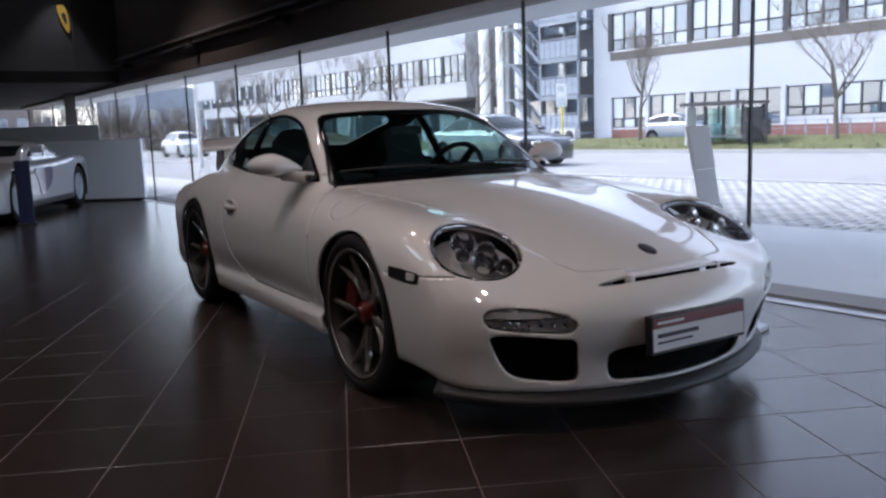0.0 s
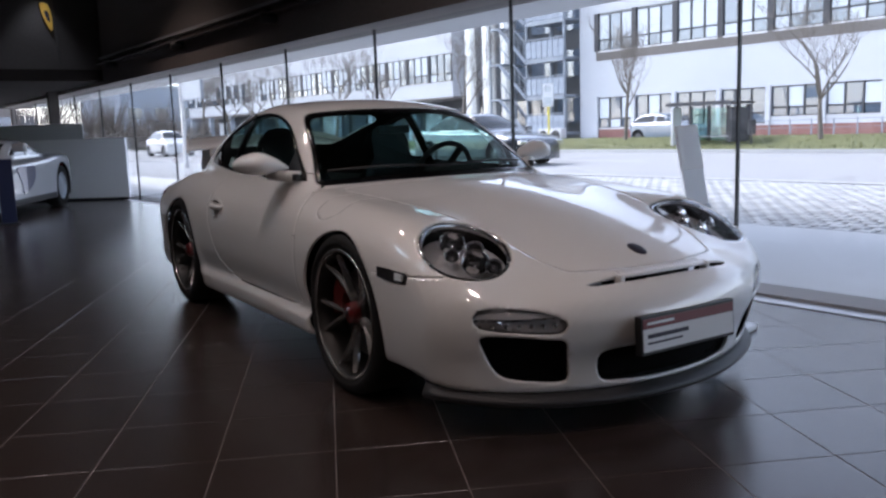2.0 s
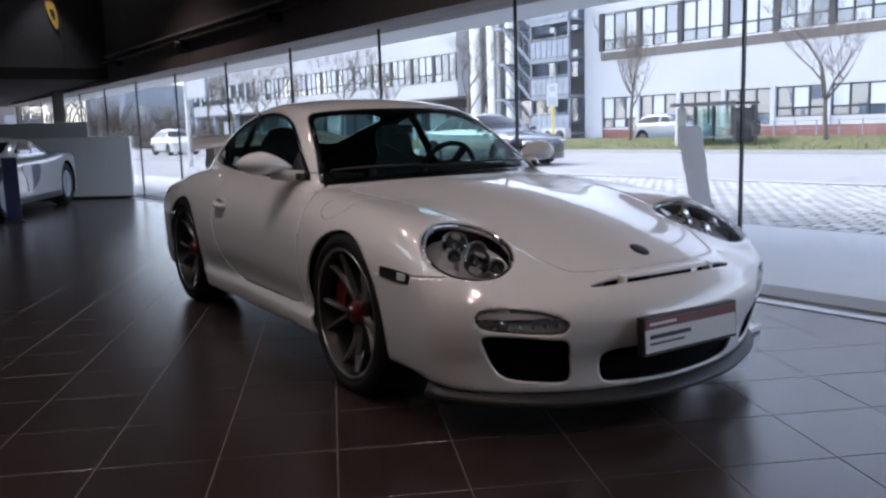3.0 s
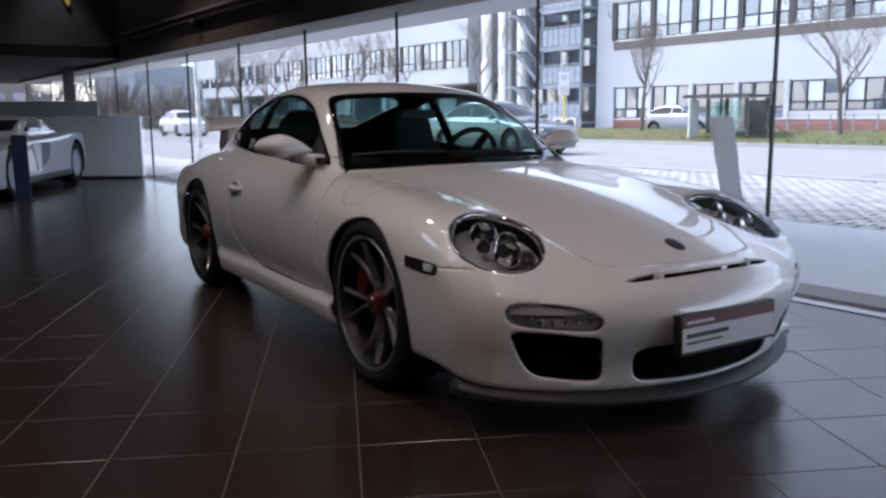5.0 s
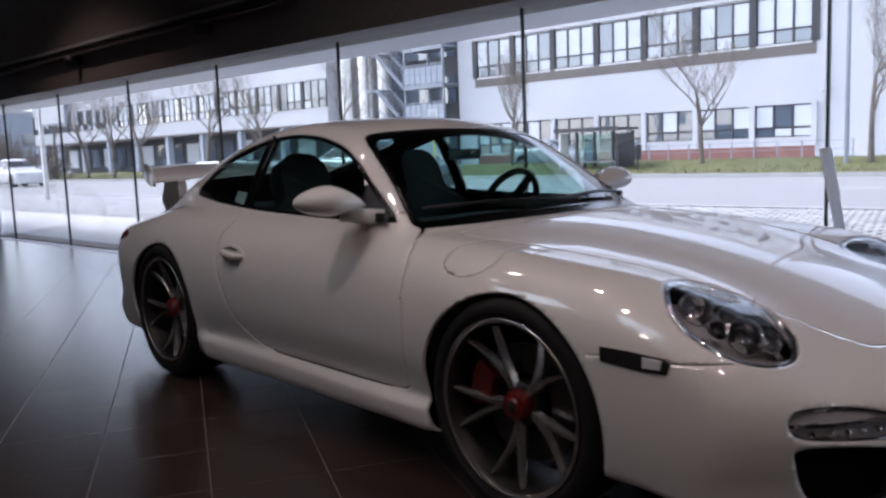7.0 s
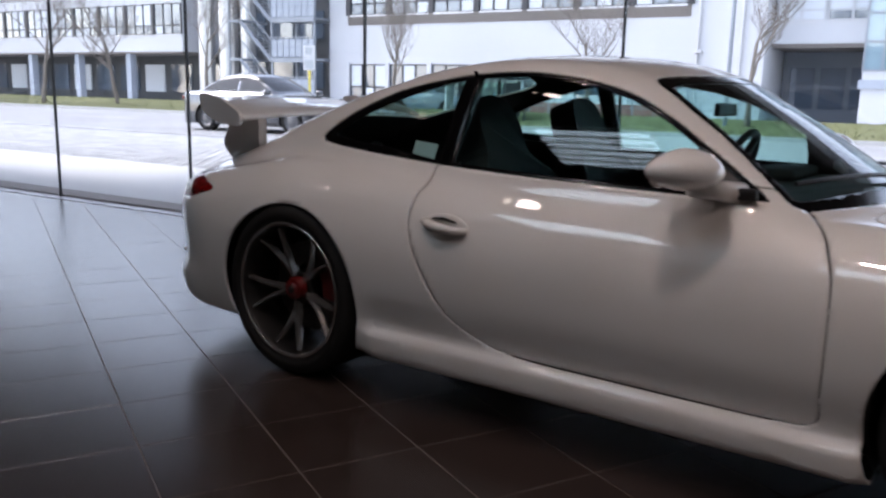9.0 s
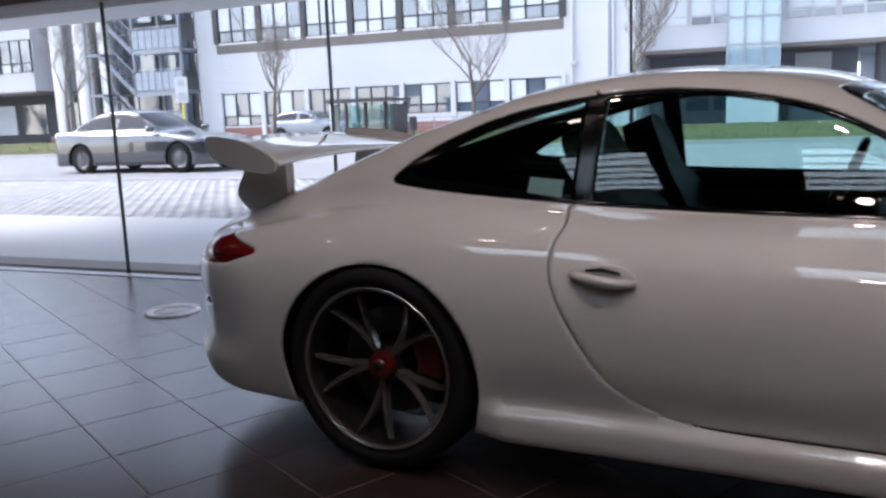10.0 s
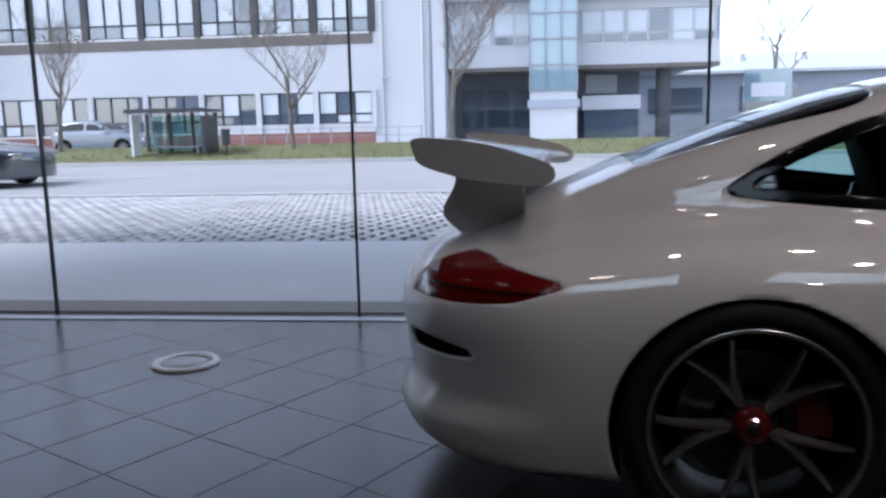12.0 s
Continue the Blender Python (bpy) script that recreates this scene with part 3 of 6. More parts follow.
def band(name, u0, u1, v0, v1, z, mat, label, cat, nu=2, nv=6, edge=0.0):
    vs, fs = [], []
    for i in range(nu + 1):
        for j in range(nv + 1):
            vs.append(street(u0 + (u1 - u0) * i / nu, v0 + (v1 - v0) * j / nv, z))
    for i in range(nu):
        for j in range(nv):
            a = i * (nv + 1) + j
            fs.append((a, a + nv + 1, a + nv + 2, a + 1))
    if edge:
        n = len(vs)
        for i in range(nu + 1):
            vs.append(street(u0 + (u1 - u0) * i / nu, v0, z - edge))
        for i in range(nu):
            a = i * (nv + 1)
            fs.append((a, n + i, n + i + 1, a + nv + 1))
    return tagged(link_mesh(name, vs, fs, mat), label, cat, "", "structure")


vs, fs = [], []
steps = [2.05, 4, 6, 9, 12, 15, 18, 22, 26, 30, 36, 60, 150, 500, 1500]
for i, u in enumerate((-1500, -200, -60, 0, 60, 200, 1500)):
    for v in steps:
        vs.append(street(u, v, -0.12))
for i in range(6):
    for j in range(len(steps) - 1):
        a = i * len(steps) + j
        fs.append((a, a + len(steps), a + len(steps) + 1, a + 1))
tagged(link_mesh("ground", vs, fs, M["soil"]), "pale open ground reaching the horizon", "ground", "", "structure")
band("pavement", -90, 60, 2.02, 5.0, 0.0, M["concrete"], "pale concrete apron outside the window", "pavement", 4, 8, 0.2)
band("parking_bay", -90, 60, 5.0, 10.2, -0.035, M["soil"], "dark joints between paving stones of the parking bay", "paving", 4, 8)
band("road", -300, 200, 10.2, 19.8, 0.0, M["asphalt"], "dry light grey street", "road", 8, 8, 0.1)
band("road_line", -120, 80, 10.22, 10.34, 0.006, M["roadline"], "white edge line along the street", "road marking", 4, 1)
for u in range(-100, 40, 12):
    band("road_dash", u, u + 5, 15.1, 15.22, 0.006, M["roadline"], "white dashed lane line", "road marking", 1, 1)
band("kerb", -300, 200, 19.8, 19.98, 0.11, M["kerb"], "pale kerb stone along the grass strip", "kerb", 8, 1, 0.2)
bank = curve([(19.0, 0.10), (20.4, 0.12), (22.2, 0.22), (23.2, 0.40), (23.6, 0.40), (23.9, 0.30), (24.4, 0.06)])
vs, fs = [], []
for i in range(41):
    for j in range(12):
        v = 19.98 + 4.3 * j / 11
        vs.append(street(-300 + 12.5 * i, v, float(bank(np.array(v)))))
for i in range(40):
    for j in range(11):
        a = i * 12 + j
        fs.append((a, a + 12, a + 13, a + 1))
tagged(link_mesh("grass_strip", vs, fs, M["grass"], smooth=True), "low winter grass bank beside the street", "grass", "", "structure")
band("footpath", -300, 200, 23.6, 40, 0.08, M["concrete"], "pale footpath before the buildings", "pavement", 8, 8)


rg = random.Random(5)
vs, fs = [], []
for i in range(15000):
    u, v = rg.uniform(-75, 12), rg.uniform(20.0, 23.5)
    p = street(u, v, float(bank(np.array(v))) - 0.01)
    h = rg.uniform(0.03, 0.09) * (1.6 if rg.random() < 0.08 else 1)
    a = rg.uniform(0, math.tau)
    d = Vector((math.cos(a), math.sin(a), 0)) * 0.018
    k = len(vs)
    vs += [p - d, p + d, p + Vector((rg.uniform(-0.06, 0.06), rg.uniform(-0.06, 0.06), h))]
    fs.append((k, k + 1, k + 2))
tagged(link_mesh("grass_blades", vs, fs, M["grass"]), "loose tufts of pale winter grass", "grass", "", "stuff")


# ---- buildings across the street ----
FK, FC = 0.10, 28.95
FQ = math.hypot(1, FK)
FM = Matrix.Translation((0, FC, 0)) @ Matrix.Rotation(math.atan(FK), 4, "Z")   # local x along the facade, local y away from the street


def along(x):
    return x * FQ


def wing_window(parent, x0, x1, z0, z1, panes, y=0.0, light=0.5, r=None, edging=M["darkframe"]):
    """One bay: dark frame, sill and single panes, some with pale blinds behind."""
    w = part("window", box(x0, x1, y - 0.03, y + 0.10, z0 - 0.06, z0 + 0.02), M["alu"], parent)
    part("window_frame", box(x0, x1, y + 0.06, y + 0.12, z0, z1), edging, w)
    step = (x1 - x0) / panes
    for k in range(panes):
        a, b = x0 + k * step + 0.05, x0 + (k + 1) * step - 0.05
        zc = z0 + (z1 - z0) * 0.30
        m = M["winlight"] if r.random() < light else M["winglass"]
        part("pane", box(a, b, y + 0.035, y + 0.055, zc + 0.04, z1 - 0.06), m, w)
        part("pane", box(a, b, y + 0.035, y + 0.055, z0 + 0.06, zc - 0.04), M["winglass"] if r.random() < 0.7 else M["winlight"], w)
    for k in range(panes + 1):
        x = x0 + k * step
        part("mullion", box(x - 0.035, x + 0.035, y + 0.0, y + 0.06, z0, z1), edging, w)
    return w


rg = random.Random(11)
G0 = 0.08
b1 = thing("office_building", "long white panelled office building with two dark window bands", "building", FM)
xl, xr = along(-27.35), along(-11.5)
xe = along(-8.8)
n = 7
bw = (xr - xl) / n
# wall in pieces round the window bands
part("wall", box(xl - 1.1, xe, 0.101, 12, G0, 9.4), M["facade"], b1)
part("wall_middle", box(xl - 0.02, xr + 0.02, 0.0, 0.1, 2.50, 4.10), M["facade"], b1)
part("wall_top", box(xl - 0.02, xr + 0.02, 0.0, 0.1, 6.35, 9.4), M["facade"], b1)
part("wall_end", box(xr + 0.021, xe, 0.0, 0.1, G0, 9.4), M["facade"], b1)
part("wall_start", box(xl - 1.1, xl - 0.021, 0.0, 0.1, G0, 9.4), M["facade"], b1)
part("plinth", box(xl - 0.02, xr + 0.02, -0.02, 0.1, G0, 0.80), M["brick"], b1)
part("roof_edge", box(xl - 1.2, xe + 0.1, -0.12, 12.1, 9.4, 9.6), M["alu"], b1)
part("spandrel", box(xl - 0.02, xr + 0.02, -0.015, 0.1, 4.10, 4.55), M["brownband"], b1)
part("lintel", box(xl - 0.02, xr + 0.02, -0.015, 0.1, 2.34, 2.50), M["facade"], b1)
for k in range(n):
    wing_window(b1, xl + k * bw + 0.13, xl + (k + 1) * bw - 0.13, 4.55, 6.28, 3, 0, 0.85, rg)
    wing_window(b1, xl + k * bw + 0.10, xl + (k + 1) * bw - 0.10, 0.86 if k < 4 else 1.12, 2.34, 3, 0, 0.25 + 0.4 * (k > 3), rg)
    if k > 3:
        part("sill_panel", box(xl + k * bw + 0.101, xl + (k + 1) * bw - 0.101, -0.01, 0.1, 0.801, 1.06), M["facade"], b1)
for k in range(n + 1):
    part("dark_pier", box(xl + k * bw - 0.13, xl + k * bw + 0.13, -0.05, 0.1, 4.551, 6.34), M["darkframe"], b1)
    part("white_pier", box(xl + k * bw - 0.10, xl + k * bw + 0.10, -0.12, 0.1, 0.801 if k > 3 else G0, 2.40), M["facade"], b1)
for k in range(1, 4):
    part("panel_joint", box(xl, xr, -0.004, 0.0, 2.50 + 0.40 * k, 2.512 + 0.40 * k), M["frost"], b1)
for k in range(1, n * 2):
    part("panel_joint", box(xl + k * bw / 2 - 0.008, xl + k * bw / 2 + 0.008, -0.004, 0.0, 2.52, 4.09), M["frost"], b1)
for x in (xr + 0.35, xr + 1.9):
    part("downpipe", rod((x, -0.06, G0), (x, -0.06, 9.3), 0.05), M["alu"], b1)
part("wall_lamp", box(xr + 0.25, xr + 0.55, -0.22, 0.0, 2.75, 2.88, 0.02), M["alu"], b1)

# recessed bay with outside steel stairs and tall round ducts
rec = thing("stair_bay", "shaded recess behind the outside stairs", "building", FM)
x0, x1 = along(-38.4), along(-28.55)
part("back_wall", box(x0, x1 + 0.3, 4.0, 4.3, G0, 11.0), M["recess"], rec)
part("side_wall", box(x1 - 0.02, x1 + 0.05, 0.2, 4.0, G0, 11.0), M["facade2"], rec)
part("blue_wall", box(x1 - 0.9, x1 - 0.021, 1.2, 4.0, G0, 11.0), M["facade2"], rec)
for z in (1.2, 3.8, 6.4):
    for k in range(4):
        part("dark_window", box(x0 + 0.5 + 2.1 * k, x0 + 2.2 + 2.1 * k, 3.93, 3.999, z, z + 1.5), M["winglass"], rec)
stair = thing("outside_stairs", "galvanised steel outside staircase with railings and landings", "stairs", FM)
sx1 = along(-28.65)
STEP = 1.87
for lv in range(5):
    z = 0.71 + STEP * lv
    landing = part("landing", box(sx1 - 2.7, sx1, -0.9, 1.0, z - 0.10, z), M["galv"], stair)
    part("landing_beam", box(sx1 - 2.7, sx1, -0.98, -0.9, z - 0.20, z + 0.02), M["galv"], landing)
    for k in range(8):
        x = sx1 - 2.7 + 2.7 * k / 7
        part("baluster", box(x - 0.018, x + 0.018, -0.96, -0.92, z + 0.02, z + 0.95), M["galv"], landing)
    part("handrail", box(sx1 - 2.7, sx1, -0.97, -0.91, z + 0.95, z + 1.0), M["galv"], landing)
    part("mid_rail", box(sx1 - 2.7, sx1, -0.955, -0.925, z + 0.50, z + 0.53), M["galv"], landing)
    part("infill_panel", box(sx1 - 2.66, sx1 - 0.04, -0.935, -0.925, z + 0.06, z + 0.88), M["facade2"], landing)
    if lv < 4:
        a, b = Vector((sx1 - 4.7, -0.5, z + STEP)), Vector((sx1 - 2.7, -0.5, z))
        fl = part("flight", pipe([a + Vector((0, -0.45, -0.1)), b + Vector((0, -0.45, -0.1))], 0.10, 4), M["galv"], stair)
        part("string", pipe([a + Vector((0, 0.45, -0.1)), b + Vector((0, 0.45, -0.1))], 0.10, 4), M["galv"], fl)
        part("flight_rail", pipe([a + Vector((0, -0.45, 0.9)), b + Vector((0, -0.45, 0.9))], 0.035, 6), M["galv"], fl)
        for k in range(11):
            p = a.lerp(b, (k + 0.5) / 11)
            part("tread", box(p.x - 0.13, p.x + 0.13, -0.9, -0.1, p.z - 0.04, p.z), M["galv"], fl)
            if k % 2 == 0:
                part("baluster", box(p.x - 0.015, p.x + 0.015, -0.97, -0.94, p.z - 0.04, p.z + 0.9), M["galv"], fl)
        part("upper_landing", box(sx1 - 5.6, sx1 - 4.7, -0.95, 1.0, z + STEP - 0.1, z + STEP), M["galv"], stair)
for x in (sx1 - 5.55, sx1 - 2.7, sx1 - 0.05):
    part("post", box(x - 0.07, x + 0.07, 0.9, 1.04, G0, 10.5), M["galv"], stair)
    part("post", box(x - 0.05, x + 0.05, -0.9, -0.8, G0, 9.4), M["galv"], stair)
for x, r in ((-36.9, 0.42), (-35.3, 0.48), (-33.9, 0.38)):
    d = thing("exhaust_duct", "tall silver round duct in front of the recess", "duct", FM @ Matrix.Translation((along(x), 0.2, 0)), "silver ducts")
    part("tube", rod((0, 0, G0), (0, 0, 11.5), r, n=24), M["duct"], d, smooth=False)
    for z in (1.8, 3.9, 6.0, 8.1):
        part("flange", rod((0, 0, z), (0, 0, z + 0.09), r + 0.04, n=24), M["duct"], d)
for k in range(2):
    ac = thing("air_conditioner", "grey cabinet with round black fan beside the stairs", "air conditioner", FM @ Matrix.Translation((along(-29.6) + 0.85 * k, -1.3, 0)), "air conditioners")
    part("cabinet", box(-0.38, 0.38, -0.2, 0.2, 0.14, 0.92, 0.02), M["alu"], ac)
    f = lathe([(0.001, -0.225), (0.27, -0.225), (0.31, -0.20)], 24)
    bmesh.ops.translate(f, vec=(0, 0, 0.53), verts=f.verts)
    part("fan", f, M["black"], ac, smooth=True)

# left wing with overhang
b2 = thing("office_wing", "long office wing with window band above a dark overhang", "building", FM)
x0, x1 = along(-80), along(-38.5)
n = 18
bw = (x1 - x0) / n
part("upper_floor", box(x0, x1, 0.101, 12, 3.0, 8.6), M["facade"], b2)
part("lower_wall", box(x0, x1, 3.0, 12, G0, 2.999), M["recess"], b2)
part("parapet", box(x0, x1, 0.0, 0.1, 5.55, 8.6), M["facade"], b2)
part("spandrel", box(x0, x1, 0.0, 0.1, 3.0, 3.9), M["facade"], b2)
part("soffit", box(x0, x1, 0.0, 3.0, 2.9, 2.999), M["brownband"], b2)
for k in range(n):
    wing_window(b2, x0 + k * bw + 0.12, x0 + (k + 1) * bw - 0.12, 3.9, 5.55, 3, 0, 0.6, rg)
    part("dark_pier", box(x0 + k * bw - 0.12, x0 + k * bw + 0.12, -0.04, 0.1, 3.901, 5.55), M["darkframe"], b2)
    if k % 2 == 0:
        part("column", box(x0 + k * bw - 0.2, x0 + k * bw + 0.2, 0.1, 0.5, G0, 2.9), M["facade2"], b2)
    part("ground_window", box(x0 + k * bw + 0.3, x0 + (k + 1) * bw - 0.3, 2.93, 2.999, 0.8, 2.4), M["winglass"] if k % 3 else M["winlight"], b2)

# right block: projecting white storey on a column, glass stair tower, low roofs beyond
b3 = thing("glass_block", "white office block with projecting upper storey and glass tower", "building", FM @ Matrix.Translation((0, 1.2, 0)))
x0, x1 = along(-8.75), along(1.55)
# wall below the projection, with its shade painted as a darker blue
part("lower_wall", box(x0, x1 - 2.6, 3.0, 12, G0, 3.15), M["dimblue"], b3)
part("upper_storey", box(x0, x1, 0.101, 12, 3.15, 7.6), M["facade2"], b3)
part("spandrel", box(x0, x1, 0.0, 0.1, 3.15, 3.95), M["facade"], b3)
part("parapet", box(x0, x1, 0.0, 0.1, 5.2, 5.6), M["facade"], b3)
part("roof_slab", box(x0, x1 + 0.4, -0.5, 12, 5.601, 5.8), M["facade2"], b3)
part("soffit", box(x0, x1, 0.0, 3.0, 3.0, 3.149), M["brownband"], b3)
for k in range(6):
    a = x0 + 0.1 + k * (x1 - x0 - 0.2) / 6
    wing_window(b3, a, a + (x1 - x0 - 0.2) / 6 - 0.1, 3.95, 5.2, 2, 0, 0.7, rg, M["facade"])
t0, t1 = along(-5.6), along(-3.85)
tw = part("glass_tower", box(t0, t1, -1.0, 0.6, 2.15, 8.5), M["blueglass"], b3)
for z in np.arange(2.15, 8.6, 0.95):
    part("transom", box(t0 - 0.05, t1 + 0.05, -1.05, 0.6, z, z + 0.06), M["galv"], tw)
for k in range(4):
    x = t0 + (t1 - t0) * k / 3
    part("mullion", box(x - 0.03, x + 0.03, -1.04, -0.99, 2.15, 8.5), M["galv"], tw)
part("tower_base", box(t0, t1, -1.0, 0.6, G0, 2.149), M["facade"], b3)
part("tower_canopy", box(t0 - 0.1, t1 + 0.1, -1.1, 0.6, 1.55, 1.85), M["facade2"], b3)
part("entry_box", box(t1 + 0.3, t1 + 2.6, 0.8, 3.0, 1.45, 2.0), M["facade"], b3)
part("entry_glass", box(t1 + 0.4, t1 + 2.5, 1.0, 2.9, G0, 1.449), M["winglass"], b3)
part("entry_window", box(t1 + 0.6, t1 + 1.9, 2.9, 2.98, 2.15, 2.9), M["winlight"], b3)
# column takes the recess tone, its shade under the storey included in the colour
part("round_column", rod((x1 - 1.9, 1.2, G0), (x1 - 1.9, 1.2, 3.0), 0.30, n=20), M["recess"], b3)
for k in range(3):
    part("ground_window", box(x0 + 0.3 + 1.1 * k, x0 + 1.2 + 1.1 * k, 2.93, 2.999, 0.8, 2.4), M["winglass"], b3)
b4 = thing("low_hall", "low grey hall with shallow roof beyond the white block", "building", Matrix.Translation((5.5, 46, 0)))
part("wall", box(-7, 30, 0, 12, G0, 3.4), M["facade2"], b4)
part("eaves", box(-7.5, 30.6, -0.6, 12.6, 3.4, 3.55), M["frost"], b4)
link_mesh("roof", [(-7.5, -0.6, 3.551), (30.6, -0.6, 3.551), (30.6, 12.6, 3.551), (-7.5, 12.6, 3.551), (-7.5, 6, 4.9), (30.6, 6, 4.9)], [(0, 1, 5, 4), (2, 3, 4, 5), (0, 4, 3), (1, 2, 5), (3, 2, 1, 0)], M["frost"], b4)
for k in range(6):
    part("window", box(-6 + 5 * k, -3 + 5 * k, -0.06, -0.002, 1.3, 2.7), M["winglass"], b4)
for k in range(3):
    part("roof_dome", rod((-4 + 3.4 * k, 3, 4.1), (-4 + 3.4 * k, 3, 4.7), 0.45, 0.2), M["alu"], b4)
bs = thing("blue_sign", "pale blue sign board on posts before the low hall", "sign", Matrix.Translation((4.2, 36, 0)))
part("sign_face", box(-1.0, 1.0, 0, 0.1, 1.7, 3.1, 0.02), M["blueglass"], bs)
part("sign_field", box(-0.7, 0.7, -0.01, 0.0, 1.9, 2.5), M["signwhite"], bs)
for s in (-1, 1):
    part("post", box(s * 0.85 - 0.06, s * 0.85 + 0.06, 0.02, 0.08, 0.1, 1.7), M["galv"], bs)

# ---- street furniture ----
sh = thing("bus_shelter", "dark-framed glass bus shelter with flat roof on the grass", "bus shelter", Matrix.Translation(street(-14.5, 22.0, 0.09)) @ Matrix.Rotation(math.atan(SK), 4, "Z"))
part("roof", box(-0.75, 1.75, -0.7, 0.7, 1.42, 1.50, 0.02), M["darkframe"], sh)
part("roof_trim", box(-0.77, 1.77, -0.72, -0.70, 1.40, 1.53), M["darkframe"], sh)
for x in (-0.66, 0.1, 0.85, 1.6):
    part("post", box(x - 0.045, x + 0.045, 0.5, 0.6, 0, 1.40), M["darkframe"], sh)
for x in (-0.28, 0.475, 1.225):
    p = part("pane", box(x - 0.31, x + 0.31, 0.54, 0.56, 0.15, 1.32), M["carglass"], sh)
    p.visible_shadow = False
part("side_board", box(-0.72, -0.64, -0.5, 0.0, 0.0, 1.36, 0.01), M["signwhite"], sh)
part("poster", box(1.54, 1.66, -0.5, 0.45, 0.18, 1.30, 0.01), M["darkframe"], sh)
part("bench", box(-0.3, 1.2, 0.15, 0.45, 0.32, 0.37, 0.01), M["galv"], sh)
for x in (-0.2, 1.1):
    part("bench_leg", box(x - 0.03, x + 0.03, 0.2, 0.4, 0.0, 0.32), M["galv"], sh)
bn = thing("litter_bin", "small dark litter bin on a post", "bin", Matrix.Translation(street(-12.3, 21.8, 0.09)))
part("bin", rod((0, 0, 0.42), (0, 0, 0.88), 0.13), M["darkframe"], bn)
part("bin_post", rod((0, 0, 0.0), (0, 0, 0.42), 0.03), M["darkframe"], bn)
sg = thing("bus_stop_sign", "white bus stop sign on a yellow post", "sign", Matrix.Translation((-23.4, 19.8, 0.12)) @ Matrix.Rotation(radians(38), 4, "Z"))
part("post", rod((0, 0.06, 0), (0, 0.06, 2.62), 0.045), M["yellow"], sg)
part("sign_board", box(-0.22, 0.22, -0.03, 0.03, 1.72, 2.65, 0.02), M["signwhite"], sg)
part("sign_ring", box(-0.12, 0.12, -0.04, -0.03, 2.32, 2.56, 0.03), M["frost"], sg)
part("timetable", box(-0.16, 0.16, -0.04, -0.03, 1.78, 2.1, 0.01), M["frost"], sg)
for u, hgt in ((-6.0, 7.4),):
    lp = thing("street_lamp", "tall slim grey street lamp on the grass", "street lamp", Matrix.Translation(street(u, 22.4, 0.06)))
    part("pole", rod((0, 0, 0), (0, 0, hgt), 0.07, 0.04), M["galv"], lp)
    part("arm", pipe([(0, 0, hgt), (0, -0.6, hgt + 0.25), (0, -1.3, hgt + 0.3)], 0.035), M["galv"], lp)
    part("lamp_head", box(-0.12, 0.12, -1.9, -1.2, hgt + 0.24, hgt + 0.36, 0.03), M["galv"], lp)
gt = thing("sign_frame", "pale blue metal sign frame beside the street", "sign", Matrix.Translation(street(-24.6, 8.0, -0.04)) @ Matrix.Rotation(math.atan(SK), 4, "Z"))
part("post", box(-0.98, -0.84, -0.06, 0.06, 0, 3.05, 0.01), M["alu"], gt)
part("sign_panel", box(-0.839, 0.95, -0.03, 0.03, 2.36, 3.02, 0.01), M["frost"], gt)
for x0, x1, z0, z1 in ((-0.839, 0.97, 3.0, 3.05), (-0.839, 0.97, 2.33, 2.38), (0.93, 0.98, 2.381, 2.999), (-0.838, -0.79, 2.381, 2.999)):
    part("sign_edge", box(x0, x1, -0.045, 0.045, z0, z1), M["galv"], gt)
fe = thing("fence", "low wire fence before the office building", "fence", FM @ Matrix.Translation((0, -3.0, 0)))
for k in range(15):
    x = along(-20.5) + 0.8 * k
    part("post", box(x - 0.02, x + 0.02, -0.02, 0.02, 0.1, 1.0), M["galv"], fe)
for z in (0.4, 0.7, 0.97):
    part("wire", box(along(-20.5), along(-20.5) + 11.2, -0.008, 0.008, z - 0.01, z + 0.01), M["galv"], fe)


# ---- bare street trees ----
def tree(u, v, height, seed, label):
    r = random.Random(seed)
    t = thing("tree", label, "tree", Matrix.Translation(street(u, v, 0.08)), "bare street trees")
    trunk, crown = bmesh.new(), bmesh.new()

    def grow(p, d, length, rad, level):
        pts, rs = [p.copy()], [rad]
        n = 5 if level < 2 else 4
        for k in range(n):
            d = (d + Vector((r.uniform(-1, 1), r.uniform(-1, 1), r.uniform(-0.3, 0.7))) * (0.10 + 0.07 * level)).normalized()
            p = p + d * length / n
            pts.append(p.copy())
            rs.append(rad * (1 - 0.55 * (k + 1) / n))
        pipe(pts, rs, 8 if level == 0 else 5 if level < 2 else 3, trunk if level == 0 else crown)
        if level >= 4:
            return
        count = (6, 5, 5, 4)[level]
        for k in range(count):
            i = r.randint(2 if level else 3, n)
            a = r.uniform(0, math.tau)
            side = Vector((math.cos(a), math.sin(a), r.uniform(0.25, 0.9)))
            nd = (d * r.uniform(0.35, 0.8) + side.normalized() * 0.85).normalized()
            grow(pts[i], nd, length * r.uniform(0.48, 0.72), max(rs[i] * 0.60, 0.006), level + 1)
    grow(Vector((0, 0, -0.2)), Vector((0, 0, 1)), height * 0.48, height * 0.017, 0)
    part("trunk", trunk, M["bark"], t, smooth=True)
    part("crown", crown, M["bark"], t, "fine leafless branches")


